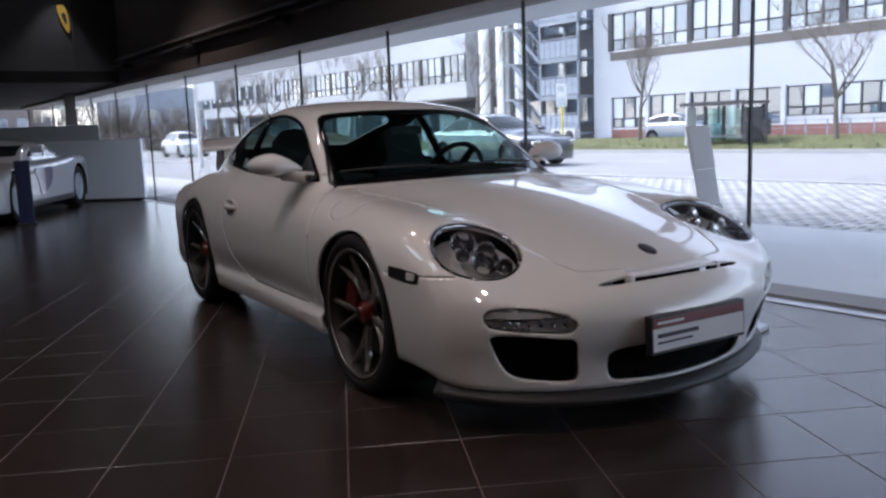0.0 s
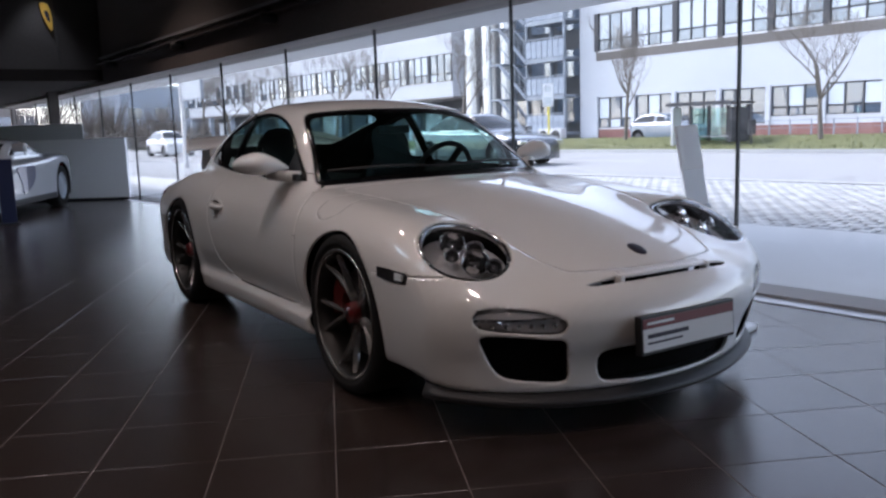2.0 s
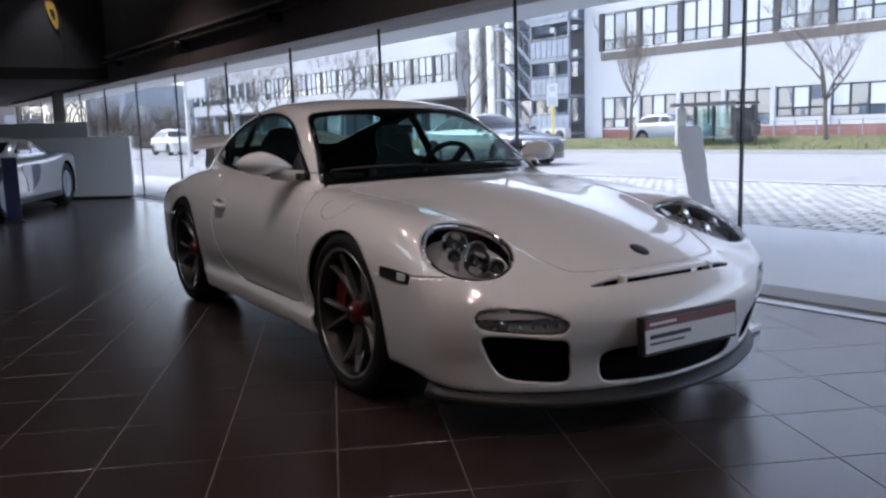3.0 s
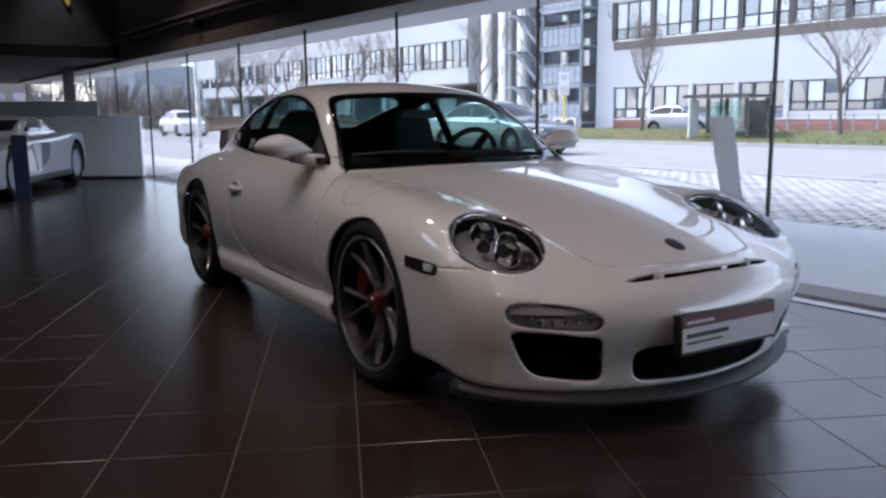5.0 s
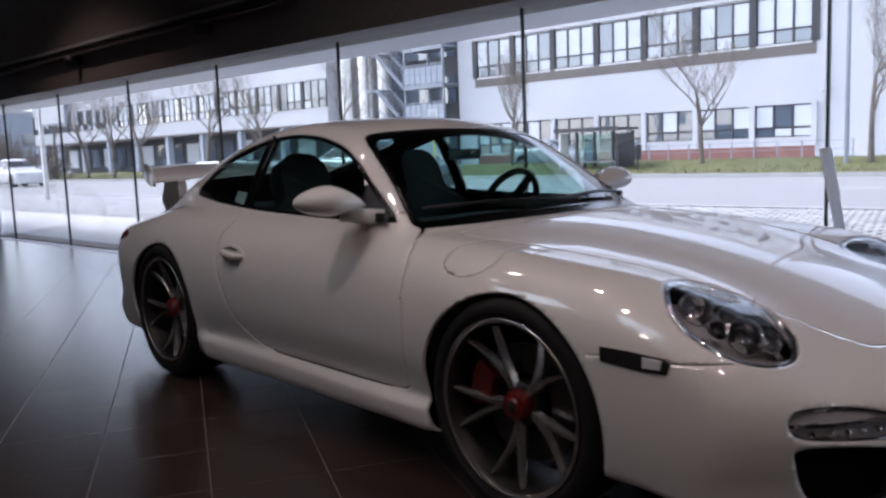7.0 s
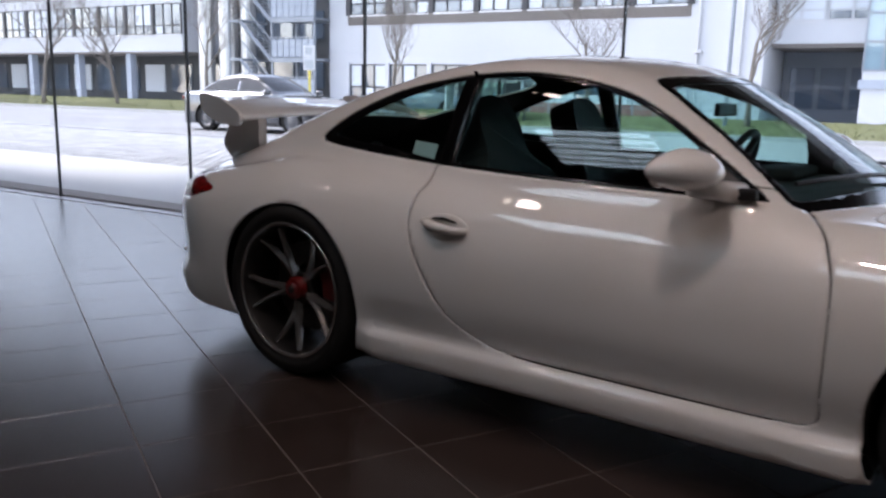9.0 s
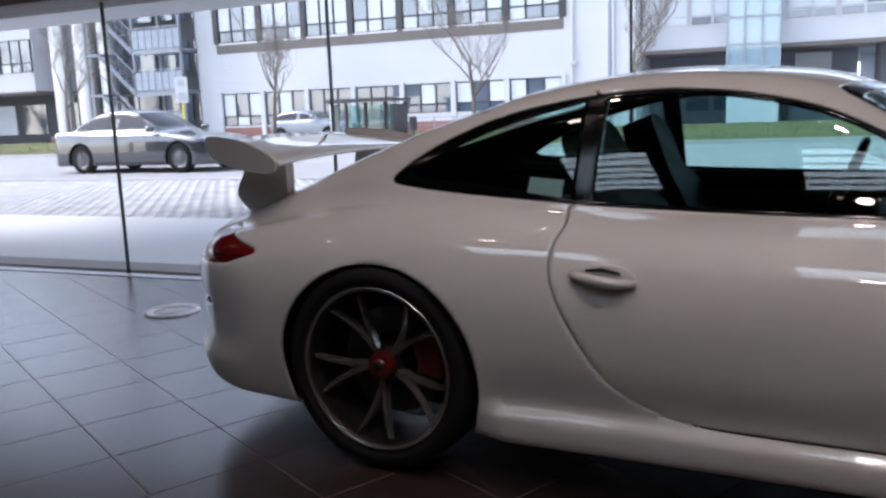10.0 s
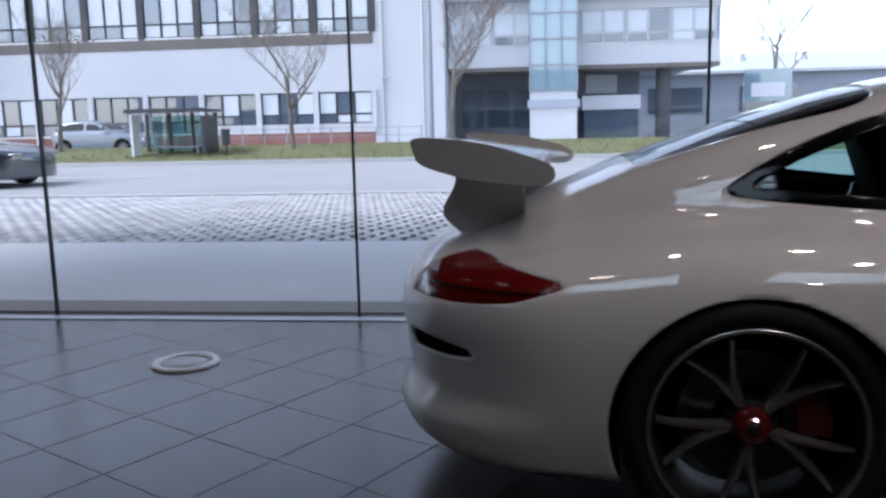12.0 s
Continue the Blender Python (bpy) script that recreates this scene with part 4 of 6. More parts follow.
tl = "leafless young street tree with thin grey branches"
for u, v, h, s in ((-10.4, 22.6, 5.6, 21), (-18.4, 22.9, 5.7, 22), (-28.0, 22.6, 6.4, 3), (-33.2, 22.0, 6.4, 4), (-37.4, 21.0, 7.0, 5), (-5.4, 22.4, 5.8, 6), (-43.7, 20.8, 7, 7), (-48.0, 21.0, 7.2, 8), (-52.0, 21.2, 7.4, 9), (-57.0, 21.2, 7.8, 15), (9.0, 40.0, 8.5, 10), (-41.0, 8.4, 5.6, 12), (-46.0, 8.8, 6.0, 13), (-52.0, 9.0, 6.0, 14)):
    tree(u, v, h, s, tl)
hd = thing("hedge", "dark clipped hedge rows far along the street", "hedge", kind="stuff")
rg = random.Random(3)
vs, fs = [], []
for i in range(5000):
    p = street(rg.uniform(-100, -56), rg.gauss(21.0, 0.5), rg.uniform(0.0, 0.8) + 0.3)
    p += Vector((0, 0, rg.gauss(0, 0.5)))
    a, b = Vector((rg.uniform(-1, 1), rg.uniform(-1, 1), rg.uniform(-1, 1))).normalized() * 0.28, Vector((rg.uniform(-1, 1), rg.uniform(-1, 1), rg.uniform(-1, 1))).normalized() * 0.28
    k = len(vs)
    vs += [p, p + a, p + b]
    fs.append((k, k + 1, k + 2))
link_mesh("foliage", vs, fs, M["bark"], hd)


# ---- far end of the street: grey blocks and a belt of bare trees ----
for u, v, w, d, h, m in ((-128, 4, 16, 12, 9, "facade2"), (-142, 20, 14, 12, 12, "brownband"), (-120, 38, 20, 14, 8, "facade2"), (-165, -8, 22, 14, 14, "concrete")):
    fb = thing("far_building", "hazy grey building block far down the street", "building", Matrix.Translation(street(u, v, -0.3)) @ Matrix.Rotation(math.atan(SK), 4, "Z"), "far street blocks")
    part("wall", box(-w / 2, w / 2, -d / 2, d / 2, 0, h), M[m], fb)
    part("roof_edge", box(-w / 2 - 0.2, w / 2 + 0.2, -d / 2 - 0.2, d / 2 + 0.2, h, h + 0.3), M["frost"], fb)
    for lv in range(int(h / 3)):
        for k in range(4):
            y = -d / 2 + d * (k + 0.5) / 4
            part("window", box(w / 2 + 0.002, w / 2 + 0.05, y - 0.9, y + 0.9, 0.9 + 3 * lv, 2.3 + 3 * lv), M["winglass"], fb)
belt = thing("tree_belt", "grey-brown belt of bare trees far down the street", "trees", kind="stuff")
rg = random.Random(8)
vs, fs = [], []
for i in range(150):
    c = street(rg.uniform(-118, -84), rg.uniform(-14, 9.2) if i % 3 else rg.uniform(20.5, 48), -0.2)
    h = rg.uniform(5, 9)
    for j in range(70):
        a, e = rg.uniform(0, math.tau), rg.uniform(0.25, 1.0)
        p = c + Vector((0, 0, h * 0.25 * e))
        q = p + Vector((math.cos(a) * h * 0.30, math.sin(a) * h * 0.30, h * rg.uniform(0.3, 0.8))) * rg.uniform(0.5, 1.0)
        d = Vector((rg.uniform(-1, 1), rg.uniform(-1, 1), 0)) * 0.07
        k = len(vs)
        vs += [p - d, p + d, q]
        fs.append((k, k + 1, k + 2))
    k = len(vs)
    vs += [c + Vector((-0.15, 0, 0)), c + Vector((0.15, 0, 0)), c + Vector((0.03, 0.1, h * 0.7))]
    fs.append((k, k + 1, k + 2))
link_mesh("branches", vs, fs, M["bark"], belt)


# ---- the white sports car: nose towards +x, front axle at x = 0 ----
REAR = -2.355
hood = curve([(1.12, 0.38), (1.06, 0.435), (1.00, 0.485), (0.92, 0.530), (0.787, 0.584), (0.6, 0.645), (0.3, 0.722), (0.0, 0.778), (-0.3, 0.815), (-0.5, 0.832), (-1.2, 0.84), (-2.0, 0.88), (-2.5, 0.92), (-2.8, 0.885), (-3.0, 0.84), (-3.2, 0.775), (-3.33, 0.71), (-3.5, 0.62)])
crest = curve([(1.12, 0.32), (1.0, 0.40), (0.88, 0.472), (0.78, 0.535), (0.68, 0.604), (0.58, 0.665), (0.48, 0.708), (0.34, 0.745), (0.15, 0.767), (-0.1, 0.787), (-0.4, 0.806), (-0.7, 0.815), (-1.2, 0.818), (-2.0, 0.852), (-2.4, 0.850), (-2.75, 0.802), (-3.0, 0.755), (-3.2, 0.715), (-3.35, 0.66), (-3.5, 0.58)])
half_width = curve([(1.12, 0.765), (0.8, 0.815), (0.5, 0.842), (0.0, 0.856), (-0.42, 0.842), (-0.8, 0.830), (-1.3, 0.826), (-1.8, 0.836), (-2.2, 0.848), (-2.45, 0.850), (-2.8, 0.832), (-3.2, 0.812), (-3.5, 0.77)])
nose = curve([(0.05, 0.955), (0.13, 0.965), (0.2, 0.975), (0.27, 0.995), (0.34, 1.025), (0.41, 1.040), (0.46, 1.036), (0.52, 1.01), (0.6, 0.96), (0.8, 0.85)])
tail = curve([(0.1, -3.22), (0.15, -3.31), (0.20, -3.375), (0.25, -3.402), (0.285, -3.410), (0.32, -3.392), (0.37, -3.368), (0.45, -3.378), (0.56, -3.392), (0.66, -3.37), (0.74, -3.34), (0.9, -3.24)])
under = curve([(1.1, 0.135), (0.9, 0.145), (0.6, 0.175), (0.4, 0.20), (0.2, 0.20), (-0.4, 0.165), (-2.0, 0.152), (-2.6, 0.16), (-2.8, 0.165), (-3.0, 0.170), (-3.25, 0.178), (-3.5, 0.190)])
roof = curve([(0.6, 0.2), (0.0, 0.56), (-0.22, 0.70), (-0.42, 0.825), (-0.50, 0.878), (-0.60, 0.943), (-0.71, 1.013), (-0.84, 1.090), (-0.98, 1.163), (-1.12, 1.206), (-1.3, 1.229), (-1.5, 1.239), (-1.65, 1.236), (-1.85, 1.217), (-2.05, 1.181), (-2.25, 1.128), (-2.5, 1.046), (-2.75, 0.954), (-2.95, 0.868), (-3.12, 0.78), (-3.25, 0.68), (-3.6, 0.36)])
cabin = curve([(-0.2, 0.665), (-0.55, 0.690), (-1.0, 0.704), (-1.6, 0.698), (-2.0, 0.668), (-2.4, 0.610), (-2.7, 0.545), (-3.0, 0.465), (-3.3, 0.39)])


def sports_car_shape(X, Y, Z):
    y = np.abs(Y)
    w = np.where(y < 0.66, np.exp(-(((y - 0.66) / 0.20) ** 2)), 1.0)
    top = hood(X) * (1 - w) + crest(X) * w - (0.05 + 0.16 * np.clip((X + 0.45) / 0.4, 0, 1) * np.exp(-((y / 0.5) ** 4))) * y * y - np.where(y > 0.66, 0.9 * (y - 0.66) ** 2, 0)
    sill = np.clip((X + 2.02) / 0.10, 0, 1) * np.clip((-0.31 - X) / 0.06, 0, 1)
    sill = sill * (0.036 / (1 + np.exp((Z - 0.260) / 0.0045)) - 0.022 * np.exp(-(((Z - 0.285) / 0.09) ** 2)))
    side = half_width(X) - 1.15 * np.maximum(0, Z - 0.51) ** 2 - 0.55 * np.maximum(0, 0.46 - Z) ** 2 + sill
    front = X - (nose(Z) - 0.44 * y**2 - 0.17 * y**6)
    back = (tail(Z) + 0.25 * y**2 + 0.92 * y**6) - X
    body = smax(Z - top, y - side, 0.11)
    body = smax(body, front, 0.07)
    body = smax(body, back, 0.09)
    body = smax(body, under(X) - Z, 0.03)
    shift = np.where(X > -1.6, 0.24 * y**2, -0.12 * y**2)
    up = Z - (roof(X + shift) - 0.058 * (y / 0.6) ** 2)
    cab = smax(up * 0.85, y - (cabin(X) - 0.42 * (Z - 0.82) - 0.30 * np.maximum(0, Z - 0.82) ** 2), 0.07)
    cab = smax(cab, 0.6 - Z, 0.03)
    return smin(body, cab, 0.035)


V, T = skin(sports_car_shape, (-3.50, -0.95, 0.06), (1.16, 0.95, 1.28), 0.0205)


def arch(V, cx, cz, r):
    return np.where(np.abs(V[:, 1]) > 0.56, np.hypot((V[:, 0] - cx) / 1.06, (V[:, 2] - cz) * np.where(V[:, 2] < cz, 0.86, 1.0)) - r, 1.0)


(V, T), _ = clip(V, T, arch(V, -0.006, 0.328, 0.333))
(V, T), _ = clip(V, T, arch(V, REAR + 0.002, 0.331, 0.339))

# openings of the glass, seen from the side, from ahead and from above
SIDE_GLASS = rounded([(-0.665, 0.832), (-0.76, 0.900), (-0.85, 0.958), (-0.97, 1.032), (-1.10, 1.094), (-1.25, 1.135), (-1.40, 1.157), (-1.56, 1.165), (-1.77, 1.150), (-2.02, 1.104), (-2.20, 1.038), (-2.33, 0.970), (-2.405, 0.912), (-2.36, 0.890), (-2.1, 0.868), (-1.6, 0.842), (-1.1, 0.828), (-0.71, 0.824)], 6)
FRONT_GLASS = rounded([(0, 0.824), (0.35, 0.818), (0.57, 0.806), (0.64, 0.808), (0.625, 0.86), (0.577, 0.965), (0.535, 1.065), (0.495, 1.128), (0.43, 1.152), (0.25, 1.163), (0, 1.166), (-0.25, 1.163), (-0.43, 1.152), (-0.495, 1.128), (-0.535, 1.065), (-0.577, 0.965), (-0.625, 0.86), (-0.64, 0.808), (-0.57, 0.806), (-0.35, 0.818)], 5)
REAR_GLASS = rounded([(-1.98, 0), (-2.0, 0.30), (-2.06, 0.46), (-2.3, 0.45), (-2.55, 0.40), (-2.64, 0.33), (-2.67, 0), (-2.64, -0.33), (-2.55, -0.40), (-2.3, -0.45), (-2.06, -0.46), (-2.0, -0.30)], 5)


def side_window(V):
    return np.where(np.abs(V[:, 1]) > 0.40, outline(SIDE_GLASS, V[:, 0], V[:, 2]), 1.0)


def windscreen(V):
    return np.where((V[:, 0] > -1.3) & (V[:, 0] < -0.36) & (V[:, 2] > 0.77), outline(FRONT_GLASS, V[:, 1], V[:, 2]), 1.0)


def rear_window(V):
    return np.where(V[:, 2] > 0.85, outline(REAR_GLASS, V[:, 0], V[:, 1]), 1.0)


(V, T), (gV, gT) = clip(V, T, side_window(V))
(V, T), (wV, wT) = clip(V, T, windscreen(V))
(V, T), (rV, rT) = clip(V, T, rear_window(V))

# headlamps: ovals seen along a slanting axis
LAMP_AXIS = Vector((0.74, -0.48, 0.47)).normalized()
LAMP_MID = Vector((0.633, -0.638, 0.630))
LAMP_LONG = (Vector((0.200, 0.205, -0.19)) - LAMP_AXIS * Vector((0.200, 0.205, -0.19)).dot(LAMP_AXIS)).normalized()
LAMP_WIDE = LAMP_AXIS.cross(LAMP_LONG)
LAMP_MID = LAMP_MID + LAMP_WIDE * 0.016 - LAMP_LONG * 0.028


def headlamp(V, grow=0.0, a=0.170, b=0.152):
    P = V.copy()
    P[:, 1] = -np.abs(P[:, 1])
    D = P - np.array(LAMP_MID)
    u, v = D @ np.array(LAMP_LONG), D @ np.array(LAMP_WIDE)
    r = np.hypot(u / (a + grow), v / (b + grow) * (1 + 0.25 * u))
    return np.where((V[:, 0] > 0.2) & (D @ np.array(LAMP_AXIS) > -0.25), (r - 1) * (b + grow), 1.0)


(V, T), (hV, hT) = clip(V, T, headlamp(V))


# lower front openings, seen from ahead
FOG = rounded([(0.476, 0.414), (0.525, 0.441), (0.61, 0.458), (0.695, 0.462), (0.730, 0.444), (0.725, 0.402), (0.675, 0.384), (0.56, 0.371), (0.493, 0.368), (0.468, 0.387)], 4)
INTAKE = rounded([(0.468, 0.340), (0.52, 0.352), (0.62, 0.366), (0.704, 0.370), (0.714, 0.352), (0.684, 0.288), (0.642, 0.226), (0.590, 0.205), (0.51, 0.192), (0.450, 0.189), (0.430, 0.204), (0.444, 0.275)], 4)
MOUTH = rounded([(0, 0.302), (0.20, 0.302), (0.310, 0.296), (0.342, 0.270), (0.322, 0.195), (0.27, 0.172), (0.12, 0.164), (0, 0.162), (-0.12, 0.164), (-0.27, 0.172), (-0.322, 0.195), (-0.342, 0.270), (-0.310, 0.296), (-0.20, 0.302)], 4)
SLOT = rounded([(0, 0.529), (0.20, 0.526), (0.33, 0.515), (0.335, 0.506), (0.2, 0.511), (0, 0.514), (-0.2, 0.511), (-0.335, 0.506), (-0.33, 0.515), (-0.20, 0.526)], 4)


def ahead(V, P, mirrored=True):
    return np.where(V[:, 0] > 0.35, outline(P, np.abs(V[:, 1]) if mirrored else V[:, 1], V[:, 2]), 1.0)


(V, T), (fV, fT) = clip(V, T, ahead(V, FOG))
(V, T), (iV, iT) = clip(V, T, ahead(V, INTAKE))
(V, T), (mV, mT) = clip(V, T, ahead(V, MOUTH, False))
(V, T), (sV, sT) = clip(V, T, ahead(V, SLOT, False))

# tail lamps, seen from the side and behind
TAIL = rounded([(-2.825, 0.684), (-2.92, 0.711), (-3.04, 0.737), (-3.18, 0.757), (-3.37, 0.766), (-3.37, 0.642), (-3.18, 0.622), (-2.99, 0.634), (-2.90, 0.656)], 5)


def tail_lamp(V):
    return np.where((V[:, 0] < -2.6) & (np.abs(V[:, 1]) > 0.44), np.maximum(outline(TAIL, V[:, 0], V[:, 2]), 0.545 - np.abs(V[:, 1])), 1.0)


(V, T), (tV, tT) = clip(V, T, tail_lamp(V))
REAR_SLOT = rounded([(-3.055, 0.486), (-3.09, 0.500), (-3.26, 0.516), (-3.345, 0.512), (-3.345, 0.472), (-3.24, 0.464), (-3.12, 0.470)], 4)


def rear_slot(V):
    return np.where((V[:, 0] < -2.9) & (np.abs(V[:, 1]) > 0.55), outline(REAR_SLOT, V[:, 0], V[:, 2]), 1.0)


(V, T), (oV, oT) = clip(V, T, rear_slot(V))

# doors, bonnet and fuel flap are lifted out of the skin with open joints round them
DOOR = rounded([(-0.70, 0.86), (-0.61, 0.822), (-0.555, 0.797), (-0.507, 0.763), (-0.480, 0.715), (-0.464, 0.66), (-0.456, 0.55), (-0.458, 0.38), (-0.470, 0.294), (-0.6, 0.277), (-1.0, 0.273), (-1.35, 0.276), (-1.48, 0.300), (-1.61, 0.378), (-1.735, 0.56), (-1.784, 0.69), (-1.76, 0.79), (-1.70, 0.86), (-1.2, 0.87)], 6)
BONNET = rounded([(-0.33, 0), (-0.35, 0.33), (-0.42, 0.56), (-0.34, 0.605), (-0.10, 0.565), (0.2, 0.515), (0.5, 0.455), (0.75, 0.39), (0.84, 0.30), (0.895, 0), (0.84, -0.30), (0.75, -0.39), (0.5, -0.455), (0.2, -0.515), (-0.10, -0.565), (-0.34, -0.605), (-0.42, -0.56), (-0.35, -0.33)], 6)


def door_line(V):
    return np.where((np.abs(V[:, 1]) > 0.5) & (V[:, 2] < 0.95), outline(DOOR, V[:, 0], V[:, 2]), 1.0)


def bonnet_line(V):
    return np.where(V[:, 2] > 0.50, outline(BONNET, V[:, 0], V[:, 1]), 1.0)


def flap_line(V):
    return np.where(V[:, 1] < -0.4, np.hypot((V[:, 0] + 0.208) / 1.20, (V[:, 2] - 0.738) / 0.56) - 0.088, 1.0)


def lift(V, T, line, gap):
    (V, T), (a, b) = clip(V, T, line(V) - gap)
    _, (a, b) = clip(a, b, line(a) + gap)
    return V, T, a, b


V, T, dV, dT = lift(V, T, door_line, 0.0022)
V, T, bV, bT = lift(V, T, bonnet_line, 0.0020)
V, T, pV, pT = lift(V, T, flap_line, 0.0011)


def weld(V, T, grid=1e-5):
    """Merges vertices that lie on one another."""
    _, first, inv = np.unique(np.round(V / grid).astype(np.int64), axis=0, return_index=True, return_inverse=True)
    T = inv.reshape(-1)[T]
    keep = (T[:, 0] != T[:, 1]) & (T[:, 1] != T[:, 2]) & (T[:, 0] != T[:, 2])
    return V[first], T[keep]


# bumper joint: from the wheel arch to the headlamp and the engine lid outline
def cut_line(V, T, s, w, where):
    """Opens a joint of half-width w along s = 0 in the triangles picked by where."""
    pick = where(V[T].mean(1))
    a, b = tidy(V, T[pick])
    parts = [tidy(V, T[~pick]), clip(a, b, s(a) - w)[0], clip(a, b, s(a) + w)[1]]
    n = np.cumsum([0] + [len(p[0]) for p in parts[:-1]])
    return weld(np.concatenate([p[0] for p in parts]), np.concatenate([p[1] + k for p, k in zip(parts, n)]))


V, T = cut_line(V, T, lambda P: P[:, 2] - (0.545 + 0.05 * (P[:, 0] - 0.42)), 0.0009, lambda C: (C[:, 0] > 0.30) & (C[:, 0] < 0.66) & (np.abs(C[:, 1]) > 0.55) & (C[:, 2] > 0.5))


def stripe_of(V, T, s, w):
    (a, b), _ = clip(V, T, s(V) + w)
    return clip(a, b, s(a) - w)[1]


def biggest(V, T):
    """The largest connected patch of a surface."""
    if len(T) < 2:
        return V, T
    tag = np.arange(len(V))
    while True:
        low = tag[T].min(1)
        new_tag = tag.copy()
        for k in range(3):
            np.minimum.at(new_tag, T[:, k], low)
        if (new_tag == tag).all():
            break
        tag = new_tag
    ids, count = np.unique(tag[T[:, 0]], return_counts=True)
    return tidy(V, T[tag[T[:, 0]] == ids[count.argmax()]])


def group_part(name, parent, label):
    ob = new(name)
    ob.empty_display_size = 0.1
    ob.parent = parent
    ob["label"] = label
    return ob


def inset(V, T, d):
    n = np.zeros_like(V)
    fn = np.cross(V[T[:, 1]] - V[T[:, 0]], V[T[:, 2]] - V[T[:, 0]])
    for k in range(3):
        np.add.at(n, T[:, k], fn)
    n /= np.maximum(np.linalg.norm(n, axis=1), 1e-12)[:, None]
    return V - d * n


def halves(V, T):
    right = V[T].mean(1)[:, 1] < 0
    return biggest(V, T[right]), biggest(V, T[~right])


car = thing("sports_car", "white two-door sports coupe with rear wing parked on dark tiles", "car")
V, T = weld(V, T, 8e-4)
dV, dT = weld(dV, dT, 8e-4)
bV, bT = weld(bV, bT, 8e-4)
shell = thick(link_mesh("body", V, T, M["paint"], car, smooth=True), 0.010, M["liner"])
bonnet = thick(link_mesh("bonnet", bV, bT, M["paint"], car, smooth=True), 0.008, M["liner"])
thick(link_mesh("fuel_flap", pV, pT, M["paint"], car, smooth=True), 0.006, M["liner"])
doors = []
for (a, b) in halves(dV, dT):
    doors.append(thick(link_mesh("door", a, b, M["paint"], car, smooth=True), 0.010, M["liner"]))
for ob in [shell, bonnet] + doors:
    even = ob.modifiers.new("even_normals", "WEIGHTED_NORMAL")
    even.mode, even.weight = "FACE_AREA", 90
# dark backing behind the joints
for a, b, nm in ((dV, dT, "door_seal"), (bV, bT, "bonnet_seal")):
    a2 = inset(a, b, 0.016)
    sel = (door_line(a) if nm == "door_seal" else bonnet_line(a))
    c, d = clip(a2, b, sel + 0.05)[0]
    for q, w in halves(c, d) if nm == "door_seal" else ((c, d),):
        link_mesh(nm, q, w, M["black"], car)
for (a, b), side in zip(halves(gV, gT), (-1, 1)):
    (fv, ft), (q, w) = clip(a, b, a[:, 0] + 1.70)
    _, (q, w) = clip(q, w, q[:, 0] + 1.74)
    (mv, mt), (fv, ft) = clip(fv, ft, -0.875 - fv[:, 0])[::-1]
    thick(link_mesh("mirror_sail", inset(mv, mt, 0.004), mt, M["satin"], doors[0 if side < 0 else 1], smooth=True), 0.008)
    link_mesh("side_glass", inset(fv, ft, 0.006), ft, M["carglass"], doors[0 if side < 0 else 1], smooth=True)
    link_mesh("quarter_glass", inset(q, w, 0.006), w, M["carglass"], car, smooth=True)
    r, s = stripe_of(a, b, lambda P: P[:, 0] + 1.725, 0.034)
    thick(link_mesh("door_pillar", inset(r, s, 0.004), s, M["gloss_black"], car, smooth=True), 0.02)
    # black rubber frame round the side glass
    e = outline(SIDE_GLASS, a[:, 0], a[:, 2])
    (r, s), _ = clip(a, b, e + 0.013 + 0.020 * np.clip((-1.75 - a[:, 0]) / 0.3, 0, 1))
    thick(link_mesh("window_seal", inset(r, s, 0.003), s, M["gloss_black"], car, smooth=True), 0.006)
link_mesh("windscreen", inset(wV, wT, 0.004), wT, M["carglass"], car, smooth=True)
(r, s), _ = clip(wV, wT, windscreen(wV) + 0.022)
thick(link_mesh("windscreen_seal", inset(r, s, 0.002), s, M["gloss_black"], car, smooth=True), 0.006)
link_mesh("rear_window", inset(rV, rT, 0.004), rT, M["carglass"], car, smooth=True)

